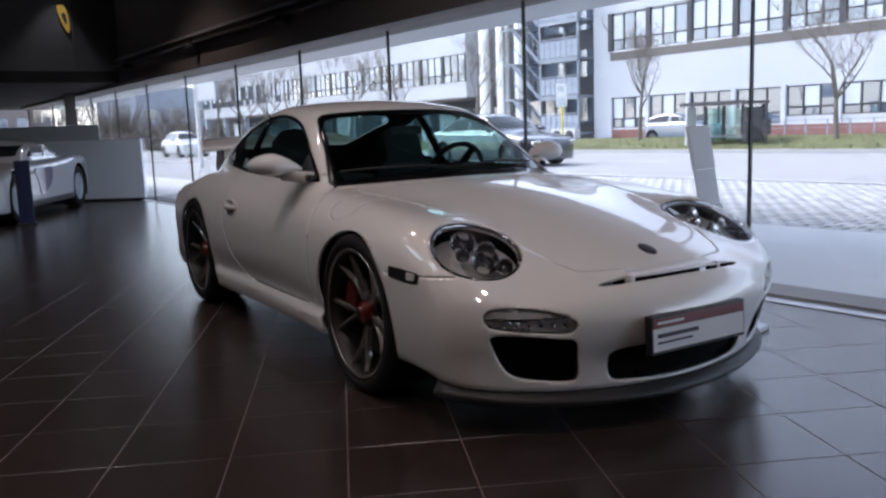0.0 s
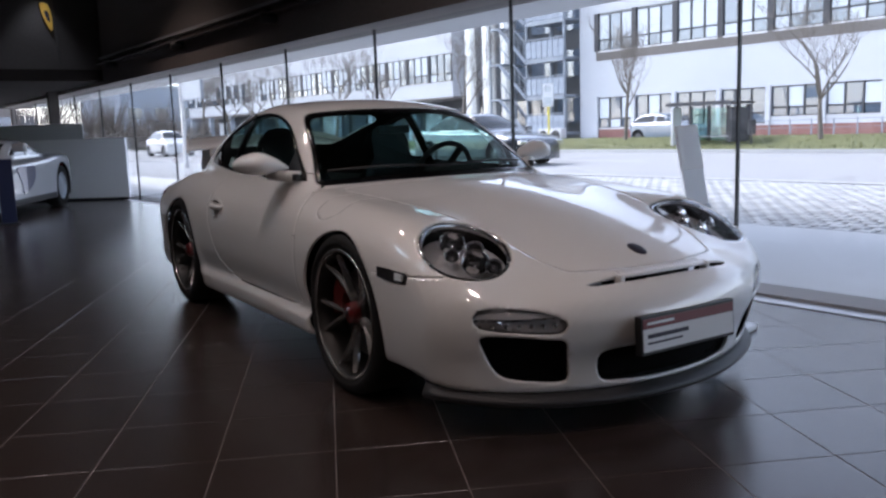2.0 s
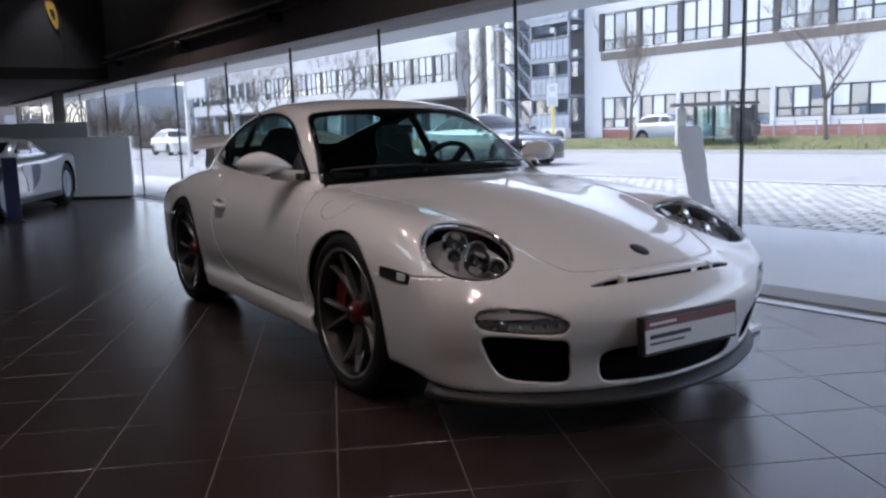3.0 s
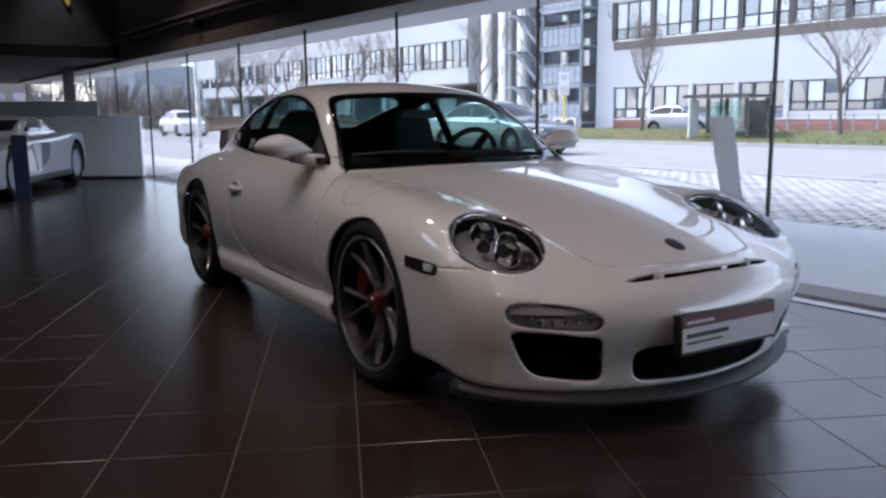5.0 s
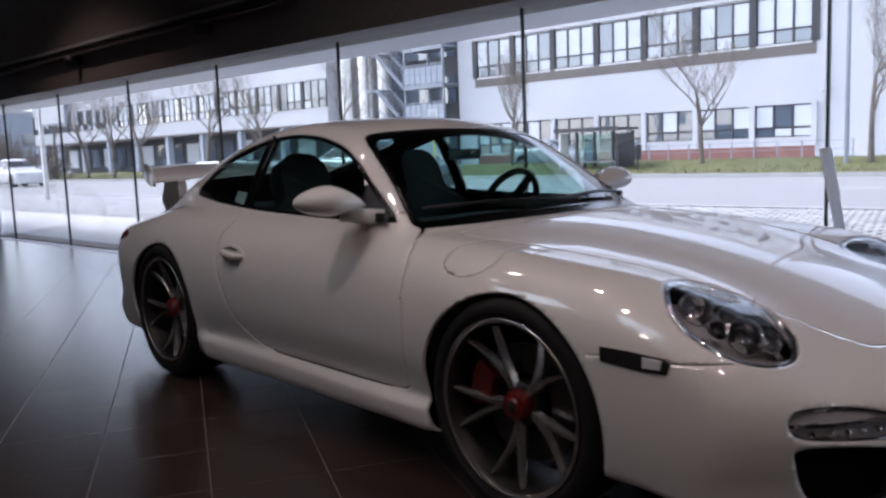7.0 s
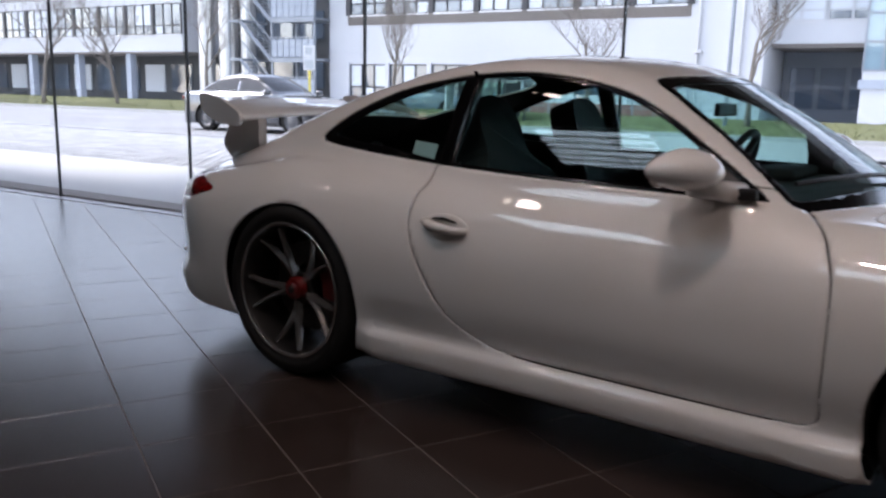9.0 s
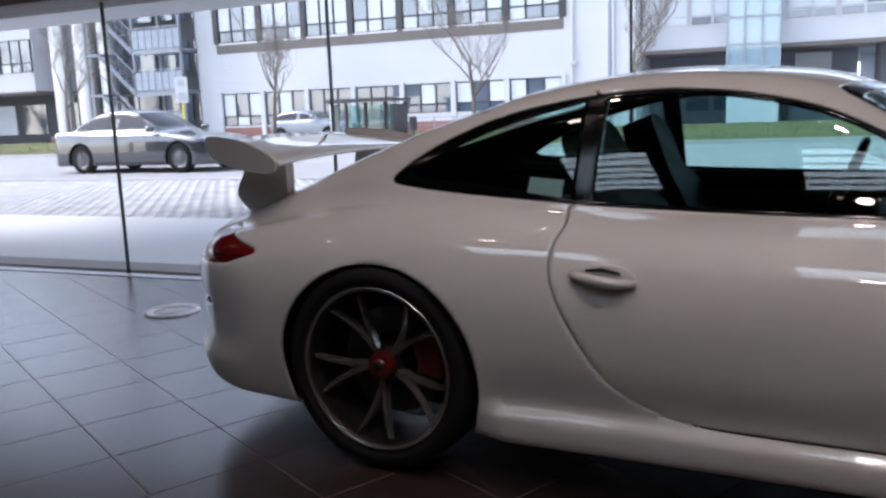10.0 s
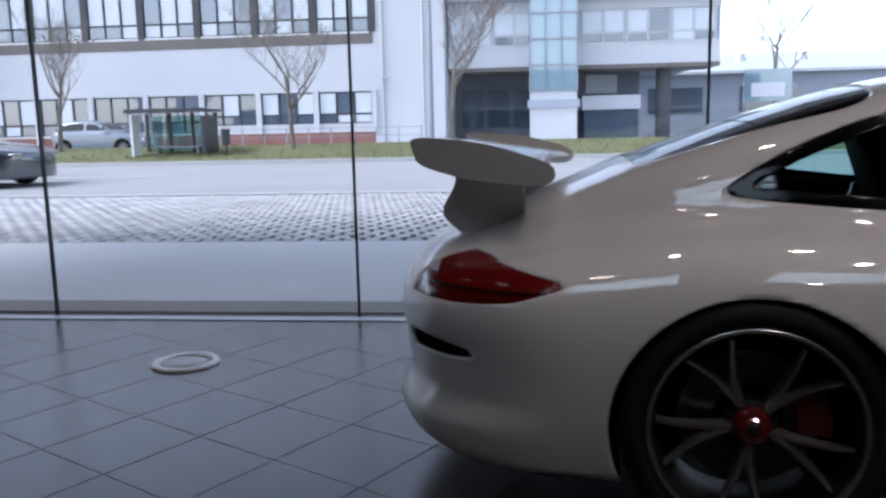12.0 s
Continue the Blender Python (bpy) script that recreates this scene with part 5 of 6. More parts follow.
for (a, b), side in zip(halves(hV, hT), (-1, 1)):
    lamp = link_mesh("headlamp", inset(a, b, 0.075), b, M["lamp_shell"], car, "oval clear headlamp with round reflectors", smooth=True)
    mir = Matrix.Diagonal((1, -side, 1, 1))
    link_mesh("lens", inset(a, b, 0.002), b, M["lens"], lamp, smooth=True)
    (r, s), _ = clip(a, b, headlamp(a) + 0.012)
    r, s = biggest(r, s)
    thick(link_mesh("bezel", inset(r, s, 0.004), s, M["chrome"], lamp, smooth=True), 0.02)
    for u, v, rr in ((-0.065, 0.012, 0.047), (0.020, 0.030, 0.036), (0.055, -0.022, 0.050), (0.118, 0.0, 0.030), (-0.02, -0.055, 0.026)):
        c = LAMP_MID + LAMP_LONG * u + LAMP_WIDE * v
        for _ in range(40):   # sinks each cup to an even depth below the lens
            c = c - LAMP_AXIS * 0.6 * (float(sports_car_shape(np.array(c.x), np.array(c.y), np.array(c.z))) + 0.030 + 0.45 * rr)
        bm = lathe([(rr, 0.0), (rr, 0.012), (rr * 0.92, 0.014), (rr * 0.8, -0.008), (rr * 0.45, -0.030), (0.004, -0.034)], 28)
        m = Matrix.Translation(c) @ LAMP_AXIS.to_track_quat("Y", "Z").to_matrix().to_4x4()
        bmesh.ops.transform(bm, matrix=mir @ m, verts=bm.verts)
        part("reflector", bm, M["chrome"], lamp, smooth=True)
        bm = bmesh.new()
        bmesh.ops.create_uvsphere(bm, u_segments=14, v_segments=10, radius=rr * 0.5)
        bmesh.ops.transform(bm, matrix=mir @ m @ Matrix.Translation((0, -0.018, 0)), verts=bm.verts)
        part("bulb_lens", bm, M["lens"] if rr > 0.04 else M["grey_metal"], lamp, smooth=True)

for (a, b), side in zip(halves(fV, fT), (-1, 1)):
    fog = thick(link_mesh("running_light", inset(a, b, 0.016), b, M["lamp_shell"], car, "clear bumper lamp with a row of small diodes", smooth=True), 0.01)
    link_mesh("lens", inset(a, b, 0.003), b, M["lens"], fog, smooth=True)
    r, s = stripe_of(a, b, lambda P: P[:, 2] - 0.422, 0.004)
    thick(link_mesh("divider", inset(r, s, 0.008), s, M["chrome"], fog), 0.01)
    for k in range(7):
        y = 0.500 + 0.035 * k
        z = 0.398
        x = float(nose(np.array(z)) - 0.44 * y * y - 0.17 * y**6) - 0.016
        bm = bmesh.new()
        bmesh.ops.create_icosphere(bm, subdivisions=1, radius=0.010)
        bmesh.ops.translate(bm, vec=(x, side * y, z), verts=bm.verts)
        part("diode", bm, M["chrome"], fog, smooth=True)

for a, b, nm in (*[(*q, "side_intake") for q in halves(iV, iT)], *[(*q, "bumper_vent") for q in halves(oV, oT)], (mV, mT, "centre_intake"), (sV, sT, "bonnet_vent")):
    link_mesh(nm, inset(a, b, 0.03 if nm != "bumper_vent" else 0.02), b, M["mesh_black"], car, smooth=True)
# white lip that stands over the bonnet vent, with short dividers
def nose_point(y, z, out):
    x = 1.0
    for _ in range(60):
        x -= 0.6 * (float(sports_car_shape(np.array(x), np.array(y), np.array(z))) - out)
    return Vector((x, y, z))


vs, fs = [], []
N = 32
for i in range(N + 1):
    y = -0.205 + 0.41 * i / N
    zt = 0.530 - 0.06 * y * y
    a, b, c, d = nose_point(y, zt + 0.014, 0.001), nose_point(y, zt + 0.004, 0.011), nose_point(y, zt - 0.005, 0.010), nose_point(y, zt + 0.002, -0.004)
    vs += [a, b, c, d]
for i in range(N):
    for k in range(4):
        fs.append((4 * i + k, 4 * i + (k + 1) % 4, 4 * i + 4 + (k + 1) % 4, 4 * i + 4 + k))
link_mesh("vent_lip", vs, fs + [(3, 2, 1, 0), (4 * N, 4 * N + 1, 4 * N + 2, 4 * N + 3)], M["paint"], car, smooth=True)
for y in (-0.215, 0.215):
    p = nose_point(y, 0.517, 0.0)
    part("vent_divider", box(p.x - 0.025, p.x + 0.008, y - 0.010, y + 0.010, 0.500, 0.534, 0.003), M["paint"], car, smooth=True)
for (a, b) in halves(iV, iT) + (tidy(mV, mT),):
    for z in np.arange(0.18, 0.36, 0.022):
        r, s = stripe_of(a, b, lambda P: P[:, 2] - z, 0.0022)
        if len(s) > 4:
            r, s = biggest(r, s)
            link_mesh("grille_bar", inset(r, s, 0.022), s, M["mesh_black"], car)

for (a, b), side in zip(halves(tV, tT), (-1, 1)):
    tl = thick(link_mesh("tail_lamp", inset(a, b, 0.002), b, M["redlens"], car, "dark red pointed tail lamp", smooth=True), 0.006)
    r, s = stripe_of(a, b, lambda P: P[:, 2] - 0.700, 0.013)
    r, s = clip(r, s, -3.19 - r[:, 0])[0]
    link_mesh("reverse_light", inset(r, s, -0.0012), s, M["lamp_shell"], tl, "small clear reversing light", smooth=True)
    r, s = stripe_of(a, b, lambda P: P[:, 2] - 0.664, 0.004)
    link_mesh("lamp_band", inset(r, s, -0.001), s, M["darkred"], tl, smooth=True)

# front lip and side skirts
def strip(path, prof, name, mat, parent, smooth=True):
    """A profile of (out, up) swept along a plan path of (x, y, z)."""
    vs, fs = [], []
    n = len(prof)
    P = [Vector(p) for p in path]
    for i, p in enumerate(P):
        d = (P[min(i + 1, len(P) - 1)] - P[max(i - 1, 0)])
        o = Vector((d.y, -d.x, 0)).normalized()
        for a, b in prof:
            vs.append(p + o * a + Vector((0, 0, b)))
    for i in range(len(P) - 1):
        for k in range(n):
            fs.append((i * n + k, i * n + (k + 1) % n, (i + 1) * n + (k + 1) % n, (i + 1) * n + k))
    fs += [tuple(range(n))[::-1], tuple(range(len(vs) - n, len(vs)))]
    return link_mesh(name, vs, fs, mat, parent, smooth=smooth)


lip_path = []
for k in range(49):
    y = -0.80 + 1.60 * k / 48
    x = 0.962 - 0.45 * y * y - 0.55 * abs(y) ** 8
    lip_path.append((x, y, 0.112 + 0.075 * abs(y) ** 3))
front_lip = strip(lip_path, [(-0.07, 0.034), (0.0, 0.032), (0.030, 0.012), (0.036, 0.002), (0.022, -0.014), (-0.07, -0.016)], "front_lip", M["lip"], car)

# side repeaters, bonnet badge
for side in (-1, 1):
    def on_side(x, z, out=0.0):
        y = 0.7
        for _ in range(40):
            y -= float(sports_car_shape(np.array(x), np.array(y), np.array(z))) - out
        return y
    pts = [(x, on_side(x, z), z) for x, z in ((0.345, 0.566), (0.42, 0.566), (0.525, 0.560), (0.542, 0.548), (0.535, 0.524), (0.46, 0.522), (0.35, 0.530))]
    vs = [(x, side * (y + 0.003), z) for x, y, z in pts] + [(x, side * (y - 0.02), z) for x, y, z in pts]
    n = len(pts)
    mk = link_mesh("side_marker", vs, [tuple(range(n))] + [(k, (k + 1) % n, n + (k + 1) % n, n + k) for k in range(n)], M["satin"], car, "dark smoked side marker lamp")
    link_mesh("marker_lens", [(0.470 + dx, side * (on_side(0.50, 0.543) + 0.0065), 0.543 + dz) for dx, dz in ((-0.0, -0.012), (0.048, -0.010), (0.05, 0.012), (0.0, 0.014))] + [(0.470 + dx, side * (on_side(0.50, 0.543) - 0.006), 0.543 + dz) for dx, dz in ((-0.0, -0.012), (0.048, -0.010), (0.05, 0.012), (0.0, 0.014))],
              [(0, 1, 2, 3), (0, 1, 5, 4), (1, 2, 6, 5), (2, 3, 7, 6), (3, 0, 4, 7)], M["plate"], mk)
    # door handle: a recess scoop with a bowed grip
    hx, hz = -1.625, 0.660
    hy = on_side(hx, hz)
    door = doors[0 if side < 0 else 1]
    bm = bmesh.new()
    bmesh.ops.create_uvsphere(bm, u_segments=24, v_segments=12, radius=1)
    bmesh.ops.transform(bm, matrix=Matrix.Translation((hx, side * (hy - 0.002), hz)) @ Matrix.Diagonal((0.092, 0.010, 0.046, 1)), verts=bm.verts)
    scoop = part("handle_recess", bm, M["paint"], door, smooth=True)
    bm = pipe([(hx - 0.088, side * (hy + 0.004), hz + 0.014), (hx - 0.05, side * (hy + 0.024), hz + 0.008), (hx, side * (hy + 0.032), hz + 0.002), (hx + 0.05, side * (hy + 0.025), hz - 0.004), (hx + 0.088, side * (hy + 0.003), hz - 0.004)], [0.010, 0.014, 0.016, 0.014, 0.010], 12)
    part("door_handle", bm, M["paint"], door, smooth=True)
    # thin dark sliver added as the shade between grip and recess
    bm = pipe([(hx - 0.045, side * (hy + 0.009), hz + 0.026), (hx, side * (hy + 0.0095), hz + 0.030), (hx + 0.05, side * (hy + 0.009), hz + 0.022)], [0.003, 0.006, 0.003], 8)
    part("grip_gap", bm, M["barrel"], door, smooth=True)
    # mirror: a pod with a glass behind and a foot on the door
    c = Vector((-0.838, side * 0.842, 0.904))
    bm = bmesh.new()
    bmesh.ops.create_uvsphere(bm, u_segments=32, v_segments=20, radius=1)
    for v in bm.verts:
        x, y, z = v.co
        f = 1.0 if x > 0 else 0.55
        taper = 1 - 0.62 * max(0.0, -y) ** 1.4   # narrows to a neck towards the door
        flat = 0.85 if z < 0 else 1.0
        v.co = Vector((x * 0.105 * f * (0.5 + 0.5 * taper) - 0.05 * y * y * (1 if y > 0 else -0.5), y * (0.104 if y > 0 else 0.150), z * (0.060 - 0.005 * y) * taper * flat - 0.022 * max(0.0, -y) ** 2))
        v.co = Vector((v.co.x, side * v.co.y, v.co.z)) + c
    mirror = part("mirror", bm, M["paint"], car, smooth=True)
    bm = bmesh.new()
    bmesh.ops.create_uvsphere(bm, u_segments=24, v_segments=10, radius=1)
    bmesh.ops.transform(bm, matrix=Matrix.Translation(c + Vector((-0.058, 0, -0.002))) @ Matrix.Diagonal((0.008, 0.092, 0.046, 1)), verts=bm.verts)
    part("mirror_glass", bm, M["chrome"], mirror, smooth=True)
    bm = pipe([c + Vector((0.01, -side * 0.05, -0.040)), c + Vector((0.06, -side * 0.115, -0.056)), c + Vector((0.105, -side * 0.172, -0.066))], [0.032, 0.028, 0.032], 12)
    part("mirror_foot", bm, M["paint"], mirror, smooth=True)
    bm = box(c.x + 0.075, c.x + 0.155, side * 0.700 - 0.012, side * 0.700 + 0.012, 0.825, 0.858, 0.008)
    part("mirror_base", bm, M["satin"], mirror)

bm = lathe([(0.001, 0.006), (0.018, 0.006), (0.030, 0.003), (0.032, 0.0), (0.030, -0.004)], 20)
bmesh.ops.transform(bm, matrix=Matrix.Translation((0.787, 0, float(hood(np.array(0.787))) + 0.002)) @ Matrix.Rotation(radians(20), 4, "Y") @ Matrix.Diagonal((1.35, 0.95, 1, 1)) @ Matrix.Rotation(radians(90), 4, "X"), verts=bm.verts)
part("bonnet_badge", bm, M["ink"], bonnet, "small dark oval bonnet badge", smooth=True)

# sticker on the quarter window, wipers, registration plate holder
number = group_part("plate_holder", car, "white dealer plate with dark red strip and black frame")
tilt = Matrix.Translation((1.045, 0, 0.345)) @ Matrix.Rotation(radians(-3), 4, "Y")
part("plate_frame", box(-0.022, 0.008, -0.252, 0.212, -0.066, 0.066, 0.004, None, tilt), M["black"], number)
part("plate_bracket", box(-0.12, -0.02, -0.10, 0.10, -0.05, 0.05, 0.004, None, tilt), M["black"], number)
part("plate_face", box(0.008, 0.0105, -0.244, 0.204, -0.054, 0.022, 0, None, tilt), M["plate"], number)
part("red_strip", box(0.008, 0.011, -0.244, 0.204, 0.024, 0.056, 0, None, tilt), M["platered"], number)
for y0, y1, z0, z1 in ((-0.225, -0.03, -0.010, 0.004), (-0.225, -0.06, -0.030, -0.023), (-0.225, -0.10, 0.036, 0.044)):
    part("print_bar", box(0.010, 0.0122, y0, y1, z0, z1, 0, None, tilt), M["ink"] if z0 < 0.03 else M["plate"], number)
stick = [(x, -(float(cabin(np.array(x))) - 0.42 * (z - 0.82)) + 0.022, z) for x, z in ((-1.905, 0.868), (-1.795, 0.860), (-1.792, 0.912), (-1.902, 0.920))]
link_mesh("price_sticker", stick + [(x, y + 0.002, z) for x, y, z in stick], [(0, 1, 2, 3), (7, 6, 5, 4), (0, 4, 5, 1), (1, 5, 6, 2), (2, 6, 7, 3), (3, 7, 4, 0)], M["plate"], car, "white paper label inside the quarter window")
for y0, y1 in ((-0.05, 0.52), (-0.58, -0.02)):
    ya, yb = y0, y1
    pts = []
    for k in range(9):
        y = ya + (yb - ya) * k / 8
        z = 0.858 + 0.012 * math.sin(k / 8 * math.pi)
        x = -0.55
        for _ in range(60):
            x -= 0.5 * float(sports_car_shape(np.array(x), np.array(y), np.array(z)))
        pts.append((x + 0.014, y, z + 0.01))
    part("wiper", pipe(pts, 0.007, 6), M["black"], car)

# rear wing on two curved uprights
wing = group_part("rear_wing", car, "white rear wing with shaped end plates")
vs, fs = [], []
N = 28
prof = [(0.0, 0.0), (0.03, 0.014), (0.10, 0.022), (0.20, 0.020), (0.30, 0.012), (0.375, 0.004), (0.375, -0.004), (0.30, -0.006), (0.20, -0.010), (0.10, -0.012), (0.02, -0.010)]
for i in range(N + 1):
    e = -1 + 2 * i / N
    for a, b in prof:
        y = e * (0.602 - 0.30 * a)
        vs.append((-2.90 + 0.035 * e * e - a * (1 - 0.03 * e**4), y, 0.958 + 0.022 * (1 - e**2) + b + 0.075 * (a / 0.375) ** 1.5))
n = len(prof)
for i in range(N):
    for k in range(n):
        fs.append((i * n + k, i * n + (k + 1) % n, (i + 1) * n + (k + 1) % n, (i + 1) * n + k))
link_mesh("wing_blade", vs, fs + [tuple(range(n))[::-1], tuple(range(len(vs) - n, len(vs)))], M["paint"], wing, smooth=True)


def plate(name, P, inner, outer, parent):
    """An upright plate from its outline in (x, z), bowed to two side curves, with softened edges."""
    k = len(P)
    vv = [(x, inner(x), z) for x, z in P] + [(x, outer(x), z) for x, z in P]
    ob = link_mesh(name, vv, [tuple(range(k)), tuple(range(2 * k - 1, k - 1, -1))] + [(j, (j + 1) % k, k + (j + 1) % k, k + j) for j in range(k)], M["paint"], parent)
    soft = ob.modifiers.new("soft_edge", "BEVEL")
    soft.width, soft.segments, soft.limit_method, soft.angle_limit = 0.005, 2, "ANGLE", radians(50)
    return ob


for side in (-1, 1):
    P = rounded([(-2.865, 0.950), (-2.875, 0.982), (-2.96, 1.012), (-3.06, 1.038), (-3.18, 1.053), (-3.278, 1.056), (-3.276, 1.02), (-3.25, 0.985), (-3.12, 0.950), (-3.0, 0.938), (-2.90, 0.934)], 4)
    plate("end_plate", P, lambda x: side * (0.606 + 0.29 * (x + 2.87) - 0.012), lambda x: side * (0.606 + 0.29 * (x + 2.87) + 0.006), wing)
    P = rounded([(-2.93, 0.77), (-2.968, 0.84), (-2.978, 0.965), (-3.08, 0.990), (-3.155, 0.985), (-3.168, 0.915), (-3.205, 0.835), (-3.150, 0.775), (-3.10, 0.735), (-3.0, 0.72)], 4)
    plate("wing_upright", P, lambda x: side * 0.372, lambda x: side * 0.420, wing)
bm = box(-3.22, -2.95, -0.40, 0.40, 0.765, 0.815, 0.02)
for v in bm.verts:
    v.co.z += -0.30 * (v.co.x + 2.95) * -1 - 0.06 * v.co.y**2
part("wing_base", bm, M["paint"], wing, smooth=True)

# cabin: floor tub, dashboard, steering wheel, bucket seats
part("floor_tub", box(-2.3, 0.45, -0.62, 0.62, 0.17, 0.24), M["liner"], car)
part("front_bulkhead", box(-0.42, -0.38, -0.60, 0.60, 0.24, 0.72), M["liner"], car)
part("rear_shelf", box(-2.85, -1.95, -0.52, 0.52, 0.55, 0.75, 0.05), M["seat"], car)
for side in (-1, 1):
    part("inner_door_panel", box(-1.85, -0.55, side * 0.665 - 0.03, side * 0.665 + 0.03, 0.25, 0.76, 0.02), M["seat"], doors[0 if side < 0 else 1])
bm = box(-0.98, -0.50, -0.66, 0.66, 0.62, 0.805, 0.06)
part("dashboard", bm, M["seat"], car, smooth=True)
bm = box(-0.98, -0.80, 0.16, 0.56, 0.795, 0.845, 0.025)
part("instrument_hood", bm, M["seat"], car, smooth=True)
pts = [(0, 0.178 * math.cos(k * math.tau / 32), 0.178 * math.sin(k * math.tau / 32)) for k in range(33)]
wm = Matrix.Translation((-1.08, 0.36, 0.80)) @ Matrix.Rotation(radians(22), 4, "Y")
bm = pipe(pts, 0.016, 8)
bmesh.ops.transform(bm, matrix=wm, verts=bm.verts)
wheel = part("steering_wheel", bm, M["black"], car, smooth=True)
for a in (90, 210, 330):
    part("spoke", box(-0.012, 0.012, -0.02, 0.02, 0.03, 0.17, 0.004, None, wm @ Matrix.Rotation(radians(a), 4, "X")), M["black"], wheel)
part("wheel_hub", box(-0.03, 0.02, -0.065, 0.065, -0.065, 0.065, 0.015, None, wm), M["black"], wheel)
part("steering_column", rod((-1.07, 0.36, 0.79), (-0.8, 0.36, 0.68), 0.03), M["black"], wheel)
for side in (-1, 1):
    y = side * 0.36
    bm = box(-1.62, -1.12, y - 0.24, y + 0.24, 0.25, 0.39, 0.05)
    seat = part("bucket_seat", bm, M["seat"], car, smooth=True)
    back = Matrix.Translation((-1.54, y, 0.33)) @ Matrix.Rotation(radians(-20), 4, "Y")
    bm = bmesh.new()
    P = rounded([(-0.23, 0), (-0.27, 0.22), (-0.24, 0.45), (-0.14, 0.56), (-0.13, 0.68), (-0.09, 0.76), (0, 0.785), (0.09, 0.76), (0.13, 0.68), (0.14, 0.56), (0.24, 0.45), (0.27, 0.22), (0.23, 0)], 4)
    fr = [bm.verts.new((0.05 + 0.9 * a * a, a, b)) for a, b in P]
    bk = [bm.verts.new((-0.07 + 0.5 * a * a, a * 0.94, b)) for a, b in P]
    bm.faces.new(fr)
    bm.faces.new(bk[::-1])
    for j in range(len(P)):
        bm.faces.new((fr[j], bk[j], bk[(j + 1) % len(P)], fr[(j + 1) % len(P)]))
    bmesh.ops.transform(bm, matrix=back, verts=bm.verts)
    part("backrest", bm, M["seat"], seat)
    for b0 in (-0.11, 0.11):
        part("harness_slot", box(0.05, 0.075, b0 - 0.035, b0 + 0.035, 0.47, 0.50, 0.005, None, back), M["grey_metal"], seat)
part("interior_mirror", box(-1.02, -1.0, -0.10, 0.10, 1.03, 1.075, 0.01), M["black"], car)


# wheels: tyre, rim with five forked spokes, disc, caliper and red centre nut
def wheel_at(x, side, r, width, offset):
    w = group_part("wheel", car, "dark silver forked-spoke alloy wheel with red centre nut")
    rr = 0.260
    hw = width / 2
    tyre = lathe([(rr, -hw * 0.86), (rr + 0.02, -hw * 0.98), (r - 0.04, -hw * 1.0), (r - 0.012, -hw * 0.92), (r, -hw * 0.72), (r + 0.001, 0), (r, hw * 0.72), (r - 0.012, hw * 0.92), (r - 0.04, hw * 1.0), (rr + 0.02, hw * 0.98), (rr, hw * 0.86)], 72)
    ty = part("tyre", tyre, M["tyre"], w, "black low-profile tyre", smooth=True)
    rim = lathe([(rr + 0.001, hw * 0.86), (rr + 0.004, hw * 0.93), (rr - 0.006, hw * 0.94), (rr - 0.012, hw * 0.80), (rr - 0.022, hw * 0.60), (rr - 0.028, 0), (rr - 0.02, -hw * 0.8), (rr, -hw * 0.86)], 72)
    # barrel coloured dark for the shade behind the spokes
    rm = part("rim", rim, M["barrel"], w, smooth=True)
    part("rim_lip", lathe([(rr + 0.0045, hw * 0.90), (rr + 0.006, hw * 0.95), (rr - 0.004, hw * 0.955), (rr - 0.010, hw * 0.90)], 72, closed=True), M["rim"], rm, smooth=True)
    fy = hw * 0.86 - 0.006
    turn = -math.pi / 2 - 0.12   # one forked spoke points down
    for k in range(5):
        for s in (-1, 1):
            a0 = k * math.tau / 5 + turn + s * 0.05
            a1 = k * math.tau / 5 + turn + s * 0.255
            bm = bmesh.new()
            rings = []
            for t in range(7):
                u = t / 6
                rad = 0.05 + (rr - 0.022 - 0.05) * u
                ang = a0 + (a1 - a0) * u
                y = fy - 0.040 + 0.036 * u**1.6
                wd = 0.018 - 0.007 * u
                dp = 0.034 - 0.012 * u
                er, et = Vector((math.cos(ang), 0, math.sin(ang))), Vector((-math.sin(ang), 0, math.cos(ang)))
                c = er * rad + Vector((0, y, 0))
                rings.append([bm.verts.new(c + et * (wd * p) + Vector((0, q, 0))) for p, q in ((-0.35, 0), (0.35, 0), (0.9, -dp * 0.6), (0.7, -dp), (-0.7, -dp), (-0.9, -dp * 0.6))])
            for p, q in zip(rings, rings[1:]):
                for j in range(6):
                    bm.faces.new((p[j], p[(j + 1) % 6], q[(j + 1) % 6], q[j]))
            bm.faces.new(rings[0][::-1])
            bm.faces.new(rings[-1])
            part("spoke", bm, M["rim"], rm)
    hub = lathe([(0.001, fy - 0.045), (0.06, fy - 0.048), (0.066, fy - 0.055), (0.07, fy - 0.09), (0.001, fy - 0.10)], 32)
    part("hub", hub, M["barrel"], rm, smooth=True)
    nut = lathe([(0.001, fy - 0.008), (0.022, fy - 0.006), (0.028, fy - 0.012), (0.040, fy - 0.016), (0.046, fy - 0.03), (0.048, fy - 0.05)], 6 * 4)
    part("centre_nut", nut, M["red"], rm, "red anodised centre lock nut", smooth=False)
    part("nut_cap", lathe([(0.001, fy - 0.003), (0.015, fy - 0.004), (0.018, fy - 0.008)], 16), M["black"], rm, smooth=True)
    disc = lathe([(0.09, 0.012), (0.178, 0.012), (0.178, -0.016), (0.09, -0.016)], 48, closed=True)
    part("brake_disc", disc, M["steel"], w, smooth=False)
    bm = bmesh.new()
    rings = []
